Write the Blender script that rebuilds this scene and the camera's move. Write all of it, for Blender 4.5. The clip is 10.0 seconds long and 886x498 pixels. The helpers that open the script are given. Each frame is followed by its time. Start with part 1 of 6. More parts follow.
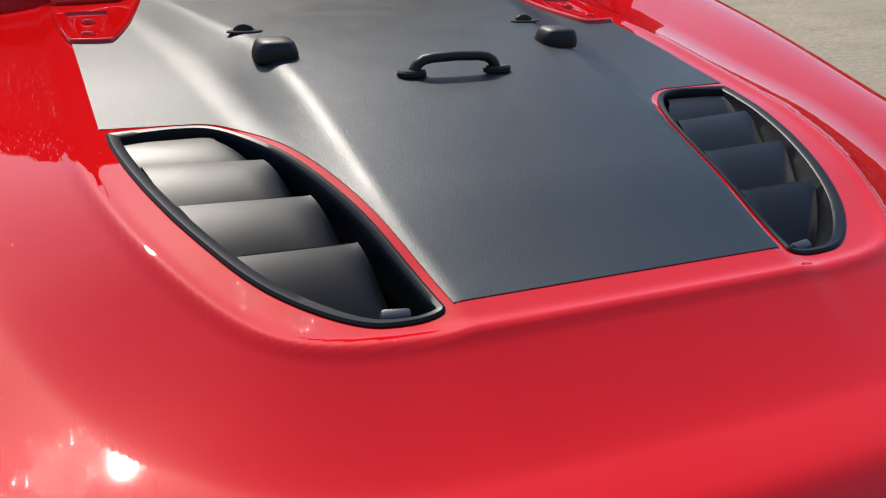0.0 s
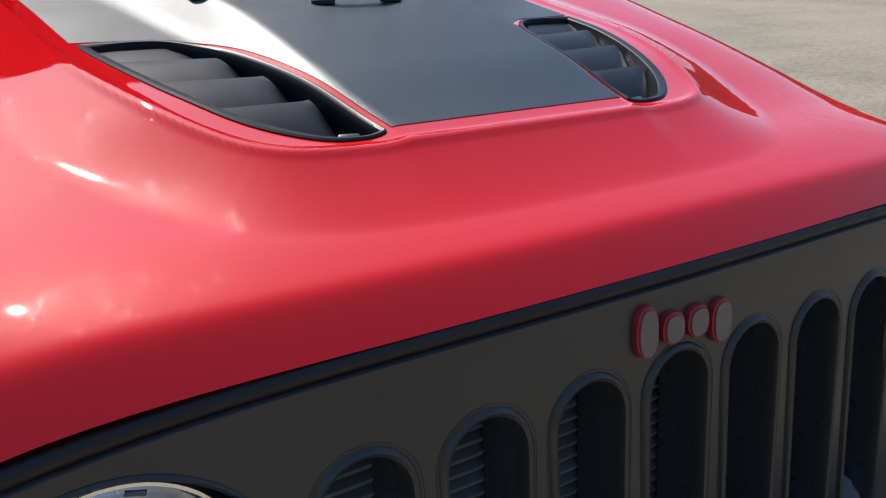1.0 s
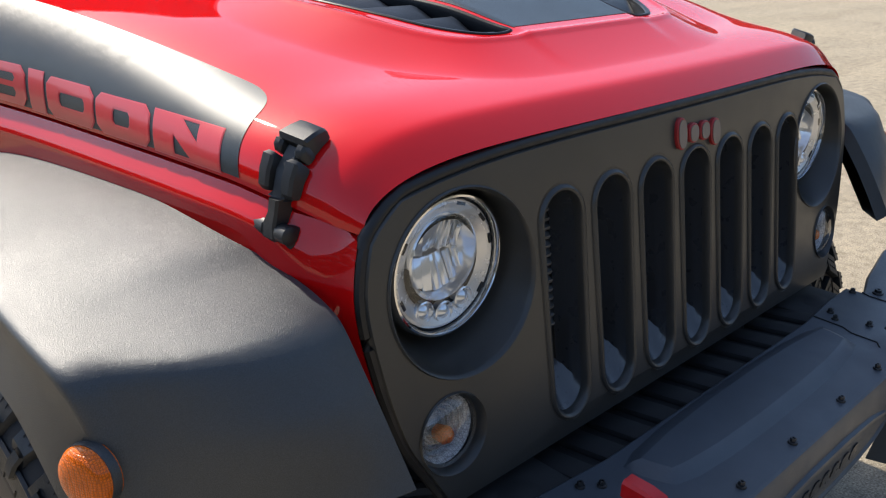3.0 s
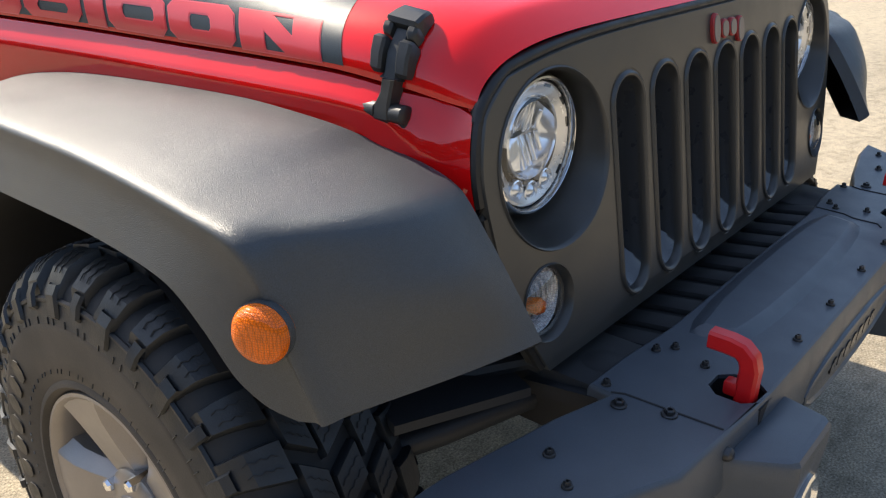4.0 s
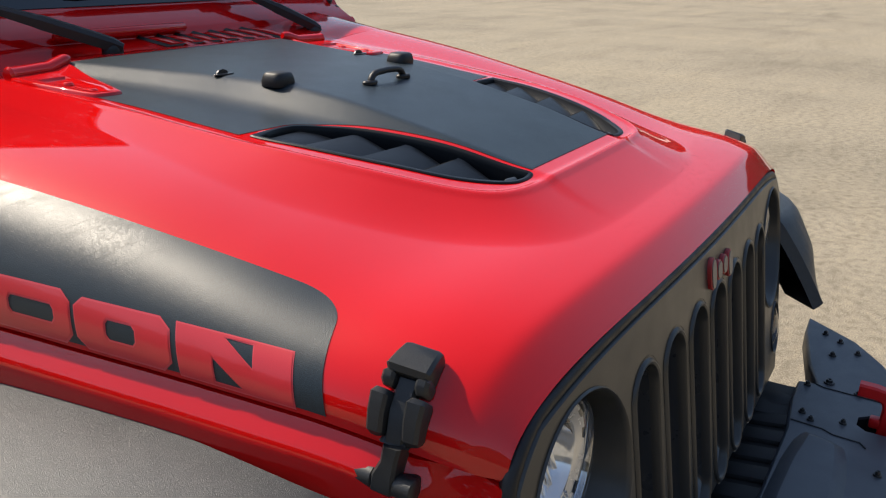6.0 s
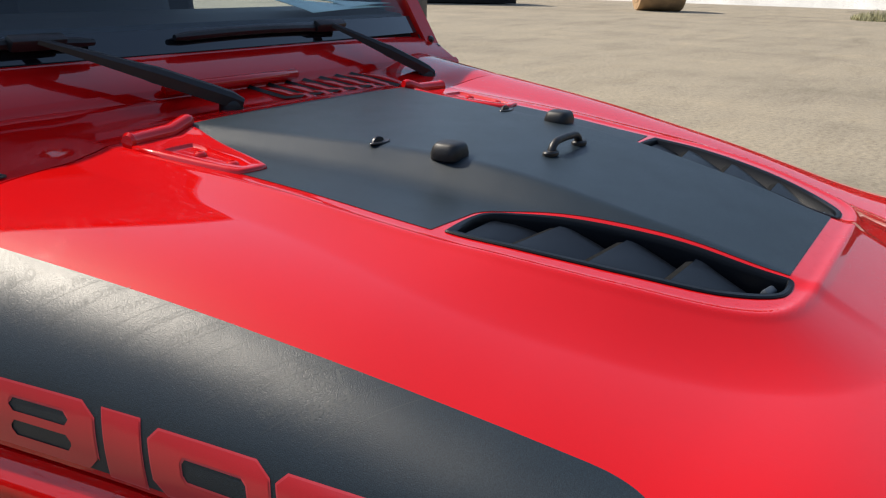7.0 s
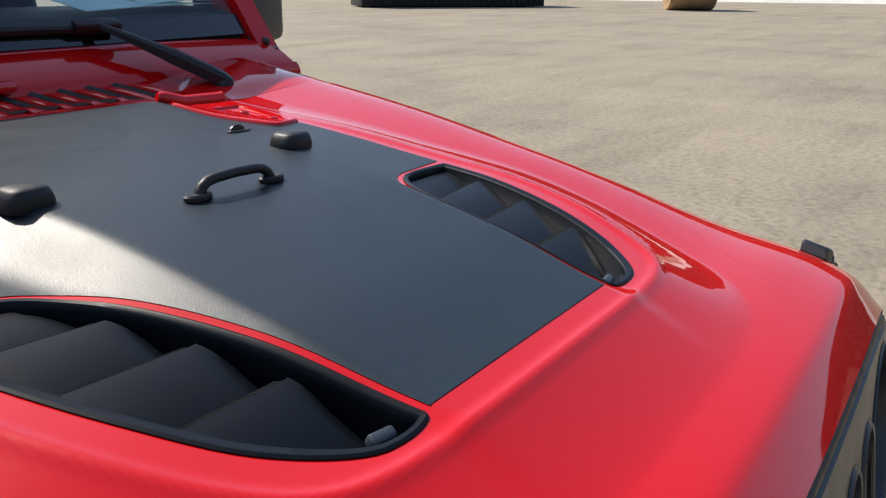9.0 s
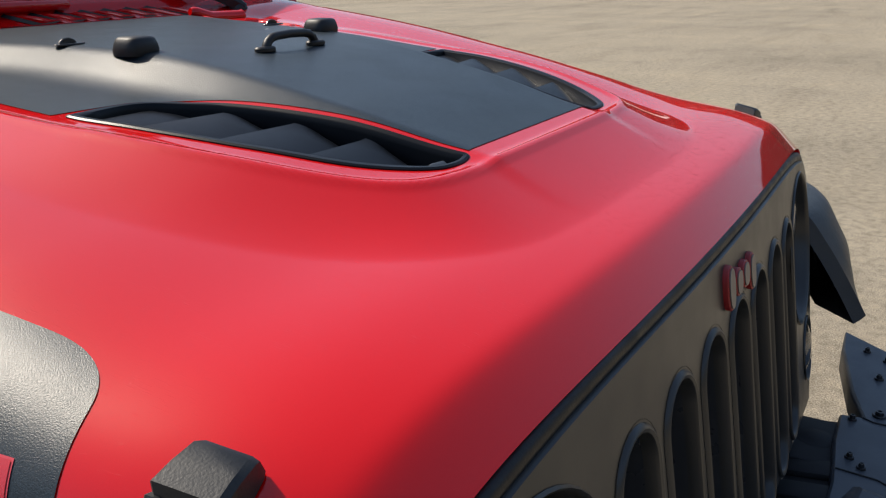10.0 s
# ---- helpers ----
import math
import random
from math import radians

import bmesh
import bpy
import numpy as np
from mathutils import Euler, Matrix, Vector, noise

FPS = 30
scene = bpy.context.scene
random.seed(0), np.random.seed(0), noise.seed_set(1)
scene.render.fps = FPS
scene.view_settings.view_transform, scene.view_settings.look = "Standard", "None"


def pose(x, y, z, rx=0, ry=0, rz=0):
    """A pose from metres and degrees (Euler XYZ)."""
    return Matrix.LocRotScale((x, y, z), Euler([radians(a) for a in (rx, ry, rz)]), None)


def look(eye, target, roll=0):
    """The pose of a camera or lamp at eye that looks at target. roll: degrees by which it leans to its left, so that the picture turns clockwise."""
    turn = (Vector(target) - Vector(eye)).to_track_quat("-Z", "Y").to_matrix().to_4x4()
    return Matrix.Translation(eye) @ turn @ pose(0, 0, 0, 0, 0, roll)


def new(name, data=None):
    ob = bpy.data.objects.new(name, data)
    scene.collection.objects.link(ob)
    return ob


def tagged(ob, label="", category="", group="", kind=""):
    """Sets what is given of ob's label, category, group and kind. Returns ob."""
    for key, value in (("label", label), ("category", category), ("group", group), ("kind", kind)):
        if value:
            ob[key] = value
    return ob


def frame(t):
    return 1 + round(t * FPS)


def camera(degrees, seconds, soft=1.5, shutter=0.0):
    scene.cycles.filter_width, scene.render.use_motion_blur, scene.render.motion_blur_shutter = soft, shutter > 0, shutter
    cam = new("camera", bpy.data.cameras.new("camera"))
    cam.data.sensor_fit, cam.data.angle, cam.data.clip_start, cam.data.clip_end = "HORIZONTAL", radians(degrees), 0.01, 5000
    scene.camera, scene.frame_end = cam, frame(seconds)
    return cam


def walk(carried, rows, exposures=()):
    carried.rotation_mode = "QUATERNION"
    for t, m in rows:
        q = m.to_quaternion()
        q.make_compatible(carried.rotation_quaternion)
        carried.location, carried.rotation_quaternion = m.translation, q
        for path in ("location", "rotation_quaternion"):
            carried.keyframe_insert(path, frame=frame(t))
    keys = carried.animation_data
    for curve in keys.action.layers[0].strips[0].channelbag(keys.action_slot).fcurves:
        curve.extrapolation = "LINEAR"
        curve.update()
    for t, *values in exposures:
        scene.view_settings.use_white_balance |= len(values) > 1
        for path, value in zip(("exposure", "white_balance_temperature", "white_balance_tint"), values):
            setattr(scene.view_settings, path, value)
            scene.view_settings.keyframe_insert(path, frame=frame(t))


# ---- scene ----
cam = camera(55.2, 10.0, soft=1.2)
EXPOSURES = [(0.0, 0.25, 6700, 10), (1.0, 0.37, 6400, 10), (1.5, 0.64, 6500, 10), (2.0, 0.70, 6700, 10), (3.0, 0.80, 6900, 10), (4.3, 1.30, 7300, 10), (4.8, 1.30, 7300, 10), (5.2, 1.12, 7300, 10),
             (6.3, 0.42, 7300, 10), (7.5, 0.40, 6900, 10), (8.5, 0.40, 6700, 10), (9.0, 0.41, 6800, 10), (10.0, 0.30, 7100, 10)]
PATH = [
    (0, (-0.364, 0.085, 1.455), (0.369, 1.744, 0.61), 2.4),
    (0.5, (-0.461, -0.049, 1.421), (0.345, 1.602, 0.63), 1.0),
    (1, (-0.534, -0.112, 1.363), (0.5, 1.427, 0.614), 1.6),
    (1.5, (-0.678, -0.178, 1.366), (0.458, 1.304, 0.65), 1.1),
    (2, (-0.798, -0.24, 1.369), (0.382, 1.207, 0.651), 0.4),
    (2.5, (-0.966, -0.289, 1.346), (0.265, 1.109, 0.619), 0.3),
    (3, (-1.124, -0.314, 1.333), (0.162, 1.027, 0.593), 0.4),
    (3.2, (-1.174, -0.298, 1.314), (0.131, 1.027, 0.579), -0.2),
    (4.3, (-1.394, -0.197, 1.245), (0.048, 0.929, 0.436), -0.1),
    (4.5, (-1.41, -0.177, 1.28), (0.058, 0.921, 0.478), 0.0),
    (5, (-1.369, -0.112, 1.4), (0.129, 0.914, 0.562), 0.3),
    (5.2, (-1.337, -0.082, 1.43), (0.182, 0.924, 0.604), 0.2),
    (6.3, (-1.144, 0.166, 1.454), (0.494, 1.128, 0.829), 1.1),
    (6.5, (-1.13, 0.231, 1.453), (0.494, 1.219, 0.83), 1.1),
    (7, (-1.102, 0.424, 1.482), (0.521, 1.412, 0.858), 1.7),
    (7.5, (-1.058, 0.518, 1.488), (0.475, 1.641, 0.865), 0.1),
    (8, (-0.873, 0.465, 1.5), (0.642, 1.617, 0.884), -0.0),
    (8.5, (-0.649, 0.366, 1.489), (0.87, 1.515, 0.88), -0.2),
    (9, (-0.573, 0.258, 1.454), (1.004, 1.322, 0.838), 0.4),
    (9.5, (-0.674, 0.23, 1.411), (0.936, 1.243, 0.792), 0.3),
    (10, (-0.855, 0.16, 1.344), (0.769, 1.139, 0.708), -1.0),
]
walk(cam, [(t, look(eye, target, roll)) for t, eye, target, roll in PATH], exposures=EXPOSURES)

# ---- world and light ----
SUN_EL, SUN_AZ = 47.6, 2.0   # degrees above the horizon; turned from the car's rear towards its right side
world = bpy.data.worlds.new("world")
scene.world = world
world.use_nodes = True
wn = world.node_tree.nodes
sky = wn.new("ShaderNodeTexSky")
sky.sky_type = 'NISHITA'
sky.sun_disc = False
sky.sun_elevation = radians(SUN_EL)
sky.sun_rotation = radians(-SUN_AZ)
sky.dust_density = 1.3
sky.ozone_density = 2.5
wn["Background"].inputs["Strength"].default_value = 0.15
world.node_tree.links.new(sky.outputs["Color"], wn["Background"].inputs["Color"])
sun_dir = Vector((-math.sin(radians(SUN_AZ)) * math.cos(radians(SUN_EL)), math.cos(radians(SUN_AZ)) * math.cos(radians(SUN_EL)), math.sin(radians(SUN_EL))))
sun = new("sun", bpy.data.lights.new("sun", 'SUN'))
sun.data.energy, sun.data.angle, sun.data.color = 4.3, radians(0.53), (1.0, 0.95, 0.87)
sun.matrix_world = look(sun_dir * 30, (0, 0, 0))



# ---- materials ----
def material(name, color, rough=0.5, metal=0.0, coat=0.0, coat_rough=0.03, spec=0.5, grain=0.0, grain_scale=900.0, var=0.0, var_scale=6.0,
             rough_var=0.0, bump=0.0, bump_scale=300.0, bump_dist=0.001, trans=0.0, ior=1.5):
    """Principled surface with fine grain, broad patches of wear and a fine relief."""
    m = bpy.data.materials.new(name)
    m.use_nodes = True
    nt = m.node_tree
    p = nt.nodes["Principled BSDF"]
    p.inputs["Base Color"].default_value = (*color, 1)
    p.inputs["Roughness"].default_value = rough
    p.inputs["Metallic"].default_value = metal
    p.inputs["Coat Weight"].default_value = coat
    p.inputs["Coat Roughness"].default_value = coat_rough
    p.inputs["Specular IOR Level"].default_value = spec
    p.inputs["Transmission Weight"].default_value = trans
    p.inputs["IOR"].default_value = ior
    tc = nt.nodes.new("ShaderNodeTexCoord")

    def noise_tex(scale, detail=4.0):
        n = nt.nodes.new("ShaderNodeTexNoise")
        n.inputs["Scale"].default_value = scale
        n.inputs["Detail"].default_value = detail
        nt.links.new(tc.outputs["Object"], n.inputs["Vector"])
        return n

    if grain or var:
        value = None
        for amount, scale in ((grain, grain_scale), (var, var_scale)):
            if amount:
                r = nt.nodes.new("ShaderNodeMapRange")
                r.inputs["From Min"].default_value, r.inputs["From Max"].default_value = 0.3, 0.7
                r.inputs["To Min"].default_value, r.inputs["To Max"].default_value = 1 - amount, 1 + amount
                nt.links.new(noise_tex(scale).outputs["Fac"], r.inputs["Value"])
                if value is None:
                    value = r.outputs["Result"]
                else:
                    mu = nt.nodes.new("ShaderNodeMath")
                    mu.operation = 'MULTIPLY'
                    nt.links.new(value, mu.inputs[0])
                    nt.links.new(r.outputs["Result"], mu.inputs[1])
                    value = mu.outputs[0]
        mix = nt.nodes.new("ShaderNodeVectorMath")
        mix.operation = 'SCALE'
        mix.inputs[0].default_value = color
        nt.links.new(value, mix.inputs["Scale"])
        nt.links.new(mix.outputs["Vector"], p.inputs["Base Color"])
    if rough_var:
        r = nt.nodes.new("ShaderNodeMapRange")
        r.inputs["From Min"].default_value, r.inputs["From Max"].default_value = 0.3, 0.7
        r.inputs["To Min"].default_value, r.inputs["To Max"].default_value = rough - rough_var, rough + rough_var
        nt.links.new(noise_tex(var_scale * 2.3, 6.0).outputs["Fac"], r.inputs["Value"])
        nt.links.new(r.outputs["Result"], p.inputs["Roughness"])
    if bump:
        b = nt.nodes.new("ShaderNodeBump")
        b.inputs["Strength"].default_value = bump
        b.inputs["Distance"].default_value = bump_dist
        nt.links.new(noise_tex(bump_scale, 2.0).outputs["Fac"], b.inputs["Height"])
        nt.links.new(b.outputs["Normal"], p.inputs["Normal"])
    return m


RED = material("red_paint", (0.57, 0.0042, 0.0048), rough=0.5, spec=0.0, coat=1.0, coat_rough=0.025, grain=0.05, grain_scale=2500, var=0.03, var_scale=3, bump=0.02, bump_scale=45, bump_dist=0.0006)


def scratch_coat(m):
    """Hairline scratches in the clear coat, in loose swirls."""
    nt = m.node_tree
    p = nt.nodes["Principled BSDF"]
    tc = nt.nodes.new("ShaderNodeTexCoord")
    height = None
    for scale, turn, stretch in ((220.0, 0.5, 16.0), (260.0, 1.6, 18.0), (200.0, 2.5, 14.0)):
        mp = nt.nodes.new("ShaderNodeMapping")
        mp.inputs["Rotation"].default_value = (0, 0, turn)
        mp.inputs["Scale"].default_value = (1.0, 1.0 / stretch, 1.0)
        n = nt.nodes.new("ShaderNodeTexNoise")
        n.inputs["Scale"].default_value, n.inputs["Detail"].default_value = scale * 2.6, 0.0
        n.inputs["Distortion"].default_value = 0.4
        r = nt.nodes.new("ShaderNodeMapRange")
        r.inputs["From Min"].default_value, r.inputs["From Max"].default_value = 0.755, 0.81
        nt.links.new(tc.outputs["Object"], mp.inputs["Vector"])
        nt.links.new(mp.outputs["Vector"], n.inputs["Vector"])
        nt.links.new(n.outputs["Fac"], r.inputs["Value"])
        if height is None:
            height = r.outputs["Result"]
        else:
            add = nt.nodes.new("ShaderNodeMath")
            nt.links.new(height, add.inputs[0])
            nt.links.new(r.outputs["Result"], add.inputs[1])
            height = add.outputs[0]
    b = nt.nodes.new("ShaderNodeBump")
    b.inputs["Strength"].default_value, b.inputs["Distance"].default_value = 0.30, 0.0002
    nt.links.new(height, b.inputs["Height"])
    nt.links.new(b.outputs["Normal"], p.inputs["Coat Normal"])


scratch_coat(RED)
RED.node_tree.nodes["Principled BSDF"].inputs["Coat IOR"].default_value = 1.55
DECAL = material("matte_black_vinyl", (0.0115, 0.0200, 0.0265), rough=0.39, spec=0.46, grain=0.5, grain_scale=900, rough_var=0.03, bump=0.80, bump_scale=1100, bump_dist=0.00036)
FLARE = material("grained_black_plastic", (0.026, 0.032, 0.037), rough=0.41, spec=0.70, grain=0.5, grain_scale=1100, var=0.08, var_scale=5, rough_var=0.05, bump=0.95, bump_scale=1050, bump_dist=0.00055)
VENT = material("vent_plastic", (0.0032, 0.0046, 0.0072), rough=0.38, spec=0.20, grain=0.35, grain_scale=1300, rough_var=0.04, bump=0.35, bump_scale=1300, bump_dist=0.00028)
GRILLE = material("satin_black_paint", (0.031, 0.0315, 0.030), rough=0.36, spec=0.6, grain=0.12, grain_scale=1200, var=0.1, var_scale=8, rough_var=0.05, bump=0.15, bump_scale=900, bump_dist=0.0004)
TUNNEL = material("gloss_black_plastic", (0.035, 0.038, 0.043), rough=0.30, coat=1.0, coat_rough=0.10, rough_var=0.05, var_scale=20)
RUBBER = material("black_rubber", (0.007, 0.007, 0.008), rough=0.48, var=0.15, var_scale=20, rough_var=0.08, bump=0.2, bump_scale=400)
STEEL = material("black_powder_coat", (0.042, 0.053, 0.067), rough=0.44, spec=0.6, grain=0.2, grain_scale=900, var=0.12, var_scale=9, rough_var=0.06, bump=0.35, bump_scale=800, bump_dist=0.0006)
MESH = material("mesh_wire", (0.016, 0.017, 0.018), rough=0.85, spec=0.08, var=0.2, var_scale=200)
LATCH = material("worn_black_rubber", (0.016, 0.017, 0.018), rough=0.46, grain=0.2, grain_scale=700, var=0.2, var_scale=25, rough_var=0.08, bump=0.3, bump_scale=600, bump_dist=0.0005)
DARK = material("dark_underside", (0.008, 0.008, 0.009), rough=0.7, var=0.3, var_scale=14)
TYRE = material("tyre_rubber", (0.009, 0.0115, 0.0145), rough=0.50, grain=0.2, grain_scale=500, var=0.25, var_scale=12, rough_var=0.1, bump=0.35, bump_scale=350, bump_dist=0.0008)
SIDEWALL = material("dusty_sidewall", (0.045, 0.037, 0.029), rough=0.75, grain=0.15, grain_scale=400, var=0.35, var_scale=9, bump=0.3, bump_scale=260, bump_dist=0.0008)
ALLOY = material("grey_alloy", (0.26, 0.235, 0.215), rough=0.36, metal=0.55, grain=0.06, grain_scale=900, var=0.1, var_scale=10, rough_var=0.06)
CHROME = material("chrome", (0.82, 0.82, 0.82), rough=0.06, metal=1.0, rough_var=0.03, var_scale=12)
SILVER = material("satin_silver", (0.80, 0.79, 0.77), rough=0.25, metal=0.55, rough_var=0.05, var_scale=20)
BOLT = material("black_bolt_steel", (0.05, 0.05, 0.052), rough=0.32, metal=0.6, rough_var=0.08, var_scale=60)
HOOK = material("red_hook_paint", (0.52, 0.008, 0.010), rough=0.40, spec=0.3, coat=0.25, coat_rough=0.15, var=0.08, var_scale=30, bump=0.15, bump_scale=500)
AMBER = material("amber_lens", (0.82, 0.150, 0.0010), rough=0.30, spec=0.15, coat=0.5, var=0.25, var_scale=30)
SIGNAL = material("pale_signal_bowl", (0.62, 0.61, 0.60), rough=0.28, metal=0.25, var=0.1, var_scale=60, rough_var=0.06, bump=0.5, bump_scale=500, bump_dist=0.001)
BOWL = material("pale_reflector", (0.86, 0.89, 0.92), rough=0.12, metal=0.7, rough_var=0.05, var_scale=40)


def prism_pattern(m, scale):
    """Small moulded cells on a lens: dark joints and a relief."""
    nt = m.node_tree
    p = nt.nodes["Principled BSDF"]
    tc = nt.nodes.new("ShaderNodeTexCoord")
    vo = nt.nodes.new("ShaderNodeTexVoronoi")
    vo.feature = 'DISTANCE_TO_EDGE'
    vo.inputs["Scale"].default_value = scale
    vo.inputs["Randomness"].default_value = 0.25
    nt.links.new(tc.outputs["Object"], vo.inputs["Vector"])
    r = nt.nodes.new("ShaderNodeMapRange")
    r.inputs["From Max"].default_value = 0.16
    r.inputs["To Min"].default_value, r.inputs["To Max"].default_value = 0.45, 1.0
    nt.links.new(vo.outputs["Distance"], r.inputs["Value"])
    mu = nt.nodes.new("ShaderNodeVectorMath")
    mu.operation = 'SCALE'
    nt.links.new(p.inputs["Base Color"].links[0].from_socket, mu.inputs[0])
    nt.links.new(r.outputs["Result"], mu.inputs["Scale"])
    nt.links.new(mu.outputs["Vector"], p.inputs["Base Color"])
    b = nt.nodes.new("ShaderNodeBump")
    b.inputs["Strength"].default_value, b.inputs["Distance"].default_value = 0.8, 0.002
    nt.links.new(vo.outputs["Distance"], b.inputs["Height"])
    nt.links.new(b.outputs["Normal"], p.inputs["Normal"])


prism_pattern(AMBER, 380.0)
prism_pattern(SIGNAL, 300.0)


def thin_glass(name, tint, rough=0.0, base=0.08):
    """A single pane: clear, with a gloss that grows towards grazing views."""
    m = bpy.data.materials.new(name)
    m.use_nodes = True
    nt = m.node_tree
    nt.nodes.remove(nt.nodes["Principled BSDF"])
    fr, tr, gl, mix = (nt.nodes.new("ShaderNode" + k) for k in ("LayerWeight", "BsdfTransparent", "BsdfGlossy", "MixShader"))
    fr.inputs["Blend"].default_value = 0.5
    steep, gloss = (nt.nodes.new("ShaderNodeMath") for _ in range(2))
    steep.operation, gloss.operation = 'POWER', 'MULTIPLY_ADD'
    steep.inputs[1].default_value = 5.0
    gloss.inputs[1].default_value, gloss.inputs[2].default_value = 1.0 - base, base
    nt.links.new(fr.outputs["Facing"], steep.inputs[0])
    nt.links.new(steep.outputs[0], gloss.inputs[0])
    tr.inputs["Color"].default_value = (*tint, 1)
    gl.inputs["Roughness"].default_value = rough
    nt.links.new(gloss.outputs[0], mix.inputs[0])
    nt.links.new(tr.outputs[0], mix.inputs[1])
    nt.links.new(gl.outputs[0], mix.inputs[2])
    nt.links.new(mix.outputs[0], nt.nodes["Material Output"].inputs["Surface"])
    return m


CLEAR = thin_glass("clear_lens", (0.95, 0.96, 0.97), 0.01)
GLASS = thin_glass("windscreen_glass", (0.88, 0.96, 0.98), 0.0, 0.07)
FRIT = material("black_glass_band", (0.006, 0.007, 0.009), rough=0.08, coat=1.0, var=0.1, var_scale=10)
LETTER = material("red_decal_letter", (0.56, 0.012, 0.020), rough=0.42, spec=0.5, coat=0.6, coat_rough=0.12, grain=0.06, grain_scale=1500)
LETTER_EDGE = material("pale_red_edge", (0.62, 0.045, 0.060), rough=0.42, spec=0.5, coat=0.4, coat_rough=0.12, grain=0.05, grain_scale=1500)
GHOST = material("pale_grey_print", (0.036, 0.043, 0.046), rough=0.50, spec=0.45, grain=0.3, grain_scale=1400, rough_var=0.02, bump=0.35, bump_scale=1900, bump_dist=0.00022)
EMBLEM = material("emblem_grey", (0.17, 0.14, 0.125), rough=0.4, var=0.1, var_scale=40, bump=0.2, bump_scale=700)
EMBLEM_EDGE = material("emblem_red_edge", (0.33, 0.02, 0.022), rough=0.4, var=0.1, var_scale=40)
FIN = material("condenser_grey", (0.15, 0.15, 0.15), rough=0.55, metal=0.1, var=0.2, var_scale=30)
CABIN = material("cabin_black", (0.011, 0.012, 0.014), rough=0.6, var=0.15, var_scale=8, bump=0.3, bump_scale=300)
PAPER_B = material("pale_green_paper", (0.78, 0.96, 0.87), rough=0.8, var=0.06, var_scale=15)


def ground_material():
    m = bpy.data.materials.new("worn_asphalt")
    m.use_nodes = True
    nt = m.node_tree
    p = nt.nodes["Principled BSDF"]
    p.inputs["Roughness"].default_value = 0.9
    p.inputs["Specular IOR Level"].default_value = 0.25
    tc = nt.nodes.new("ShaderNodeTexCoord")

    def tex(scale, detail, stretch=(1, 1, 1), turn=0.0):
        mp = nt.nodes.new("ShaderNodeMapping")
        mp.inputs["Scale"].default_value = stretch
        mp.inputs["Rotation"].default_value = (0, 0, turn)
        n = nt.nodes.new("ShaderNodeTexNoise")
        n.inputs["Scale"].default_value, n.inputs["Detail"].default_value = scale, detail
        n.inputs["Roughness"].default_value = 0.65
        nt.links.new(tc.outputs["Object"], mp.inputs["Vector"])
        nt.links.new(mp.outputs["Vector"], n.inputs["Vector"])
        return n.outputs["Fac"]

    def ramp(fac, stops):
        r = nt.nodes.new("ShaderNodeValToRGB")
        while len(r.color_ramp.elements) < len(stops):
            r.color_ramp.elements.new(0.5)
        for e, (at, c) in zip(r.color_ramp.elements, stops):
            e.position, e.color = at, (*c, 1)
        nt.links.new(fac, r.inputs["Fac"])
        return r.outputs["Color"]

    def blend(kind, fac, a, b):
        x = nt.nodes.new("ShaderNodeMix")
        x.data_type, x.blend_type = 'RGBA', kind
        x.inputs["Factor"].default_value = fac
        nt.links.new(a, x.inputs["A"])
        nt.links.new(b, x.inputs["B"])
        return x.outputs["Result"]

    stones = ramp(tex(170, 3), [(0.30, (0.105, 0.091, 0.069)), (0.47, (0.248, 0.216, 0.166)), (0.60, (0.343, 0.302, 0.235)), (0.75, (0.51, 0.46, 0.375))])
    patches = ramp(tex(0.35, 10, (1.0, 0.6, 1), 0.9), [(0.30, (0.80, 0.79, 0.77)), (0.5, (1.0, 0.99, 0.97)), (0.70, (1.16, 1.13, 1.07))])
    streaks = ramp(tex(0.9, 9, (0.35, 1.3, 1), 1.15), [(0.30, (0.80, 0.79, 0.77)), (0.48, (1, 1, 1)), (0.72, (1.10, 1.08, 1.04))])
    fine = ramp(tex(18, 6), [(0.34, (0.72, 0.71, 0.69)), (0.5, (1, 1, 1)), (0.66, (1.18, 1.16, 1.12))])
    bands = ramp(tex(0.55, 7, (0.16, 1.0, 1), 0.95), [(0.33, (0.80, 0.79, 0.78)), (0.46, (1, 1, 1)), (0.60, (1.0, 1.0, 1.0)), (0.70, (1.14, 1.12, 1.08))])
    cracks = nt.nodes.new("ShaderNodeTexVoronoi")
    cracks.feature = 'DISTANCE_TO_EDGE'
    cracks.inputs["Scale"].default_value = 0.33
    warp = nt.nodes.new("ShaderNodeTexNoise")
    warp.inputs["Scale"].default_value, warp.inputs["Detail"].default_value = 1.4, 8.0
    nt.links.new(tc.outputs["Object"], warp.inputs["Vector"])
    move = nt.nodes.new("ShaderNodeMix")
    move.data_type, move.blend_type = 'RGBA', 'ADD'
    move.inputs["Factor"].default_value = 0.9
    nt.links.new(tc.outputs["Object"], move.inputs["A"])
    nt.links.new(warp.outputs["Color"], move.inputs["B"])
    nt.links.new(move.outputs["Result"], cracks.inputs["Vector"])
    lines = ramp(cracks.outputs["Distance"], [(0.0, (0.55, 0.54, 0.52)), (0.004, (0.72, 0.71, 0.70)), (0.009, (1, 1, 1))])
    col = blend('MULTIPLY', 1.0, blend('MULTIPLY', 1.0, blend('MULTIPLY', 0.9, stones, patches), streaks), fine)
    col = blend('MULTIPLY', 0.28, blend('MULTIPLY', 1.0, col, bands), lines)
    nt.links.new(col, p.inputs["Base Color"])
    b = nt.nodes.new("ShaderNodeBump")
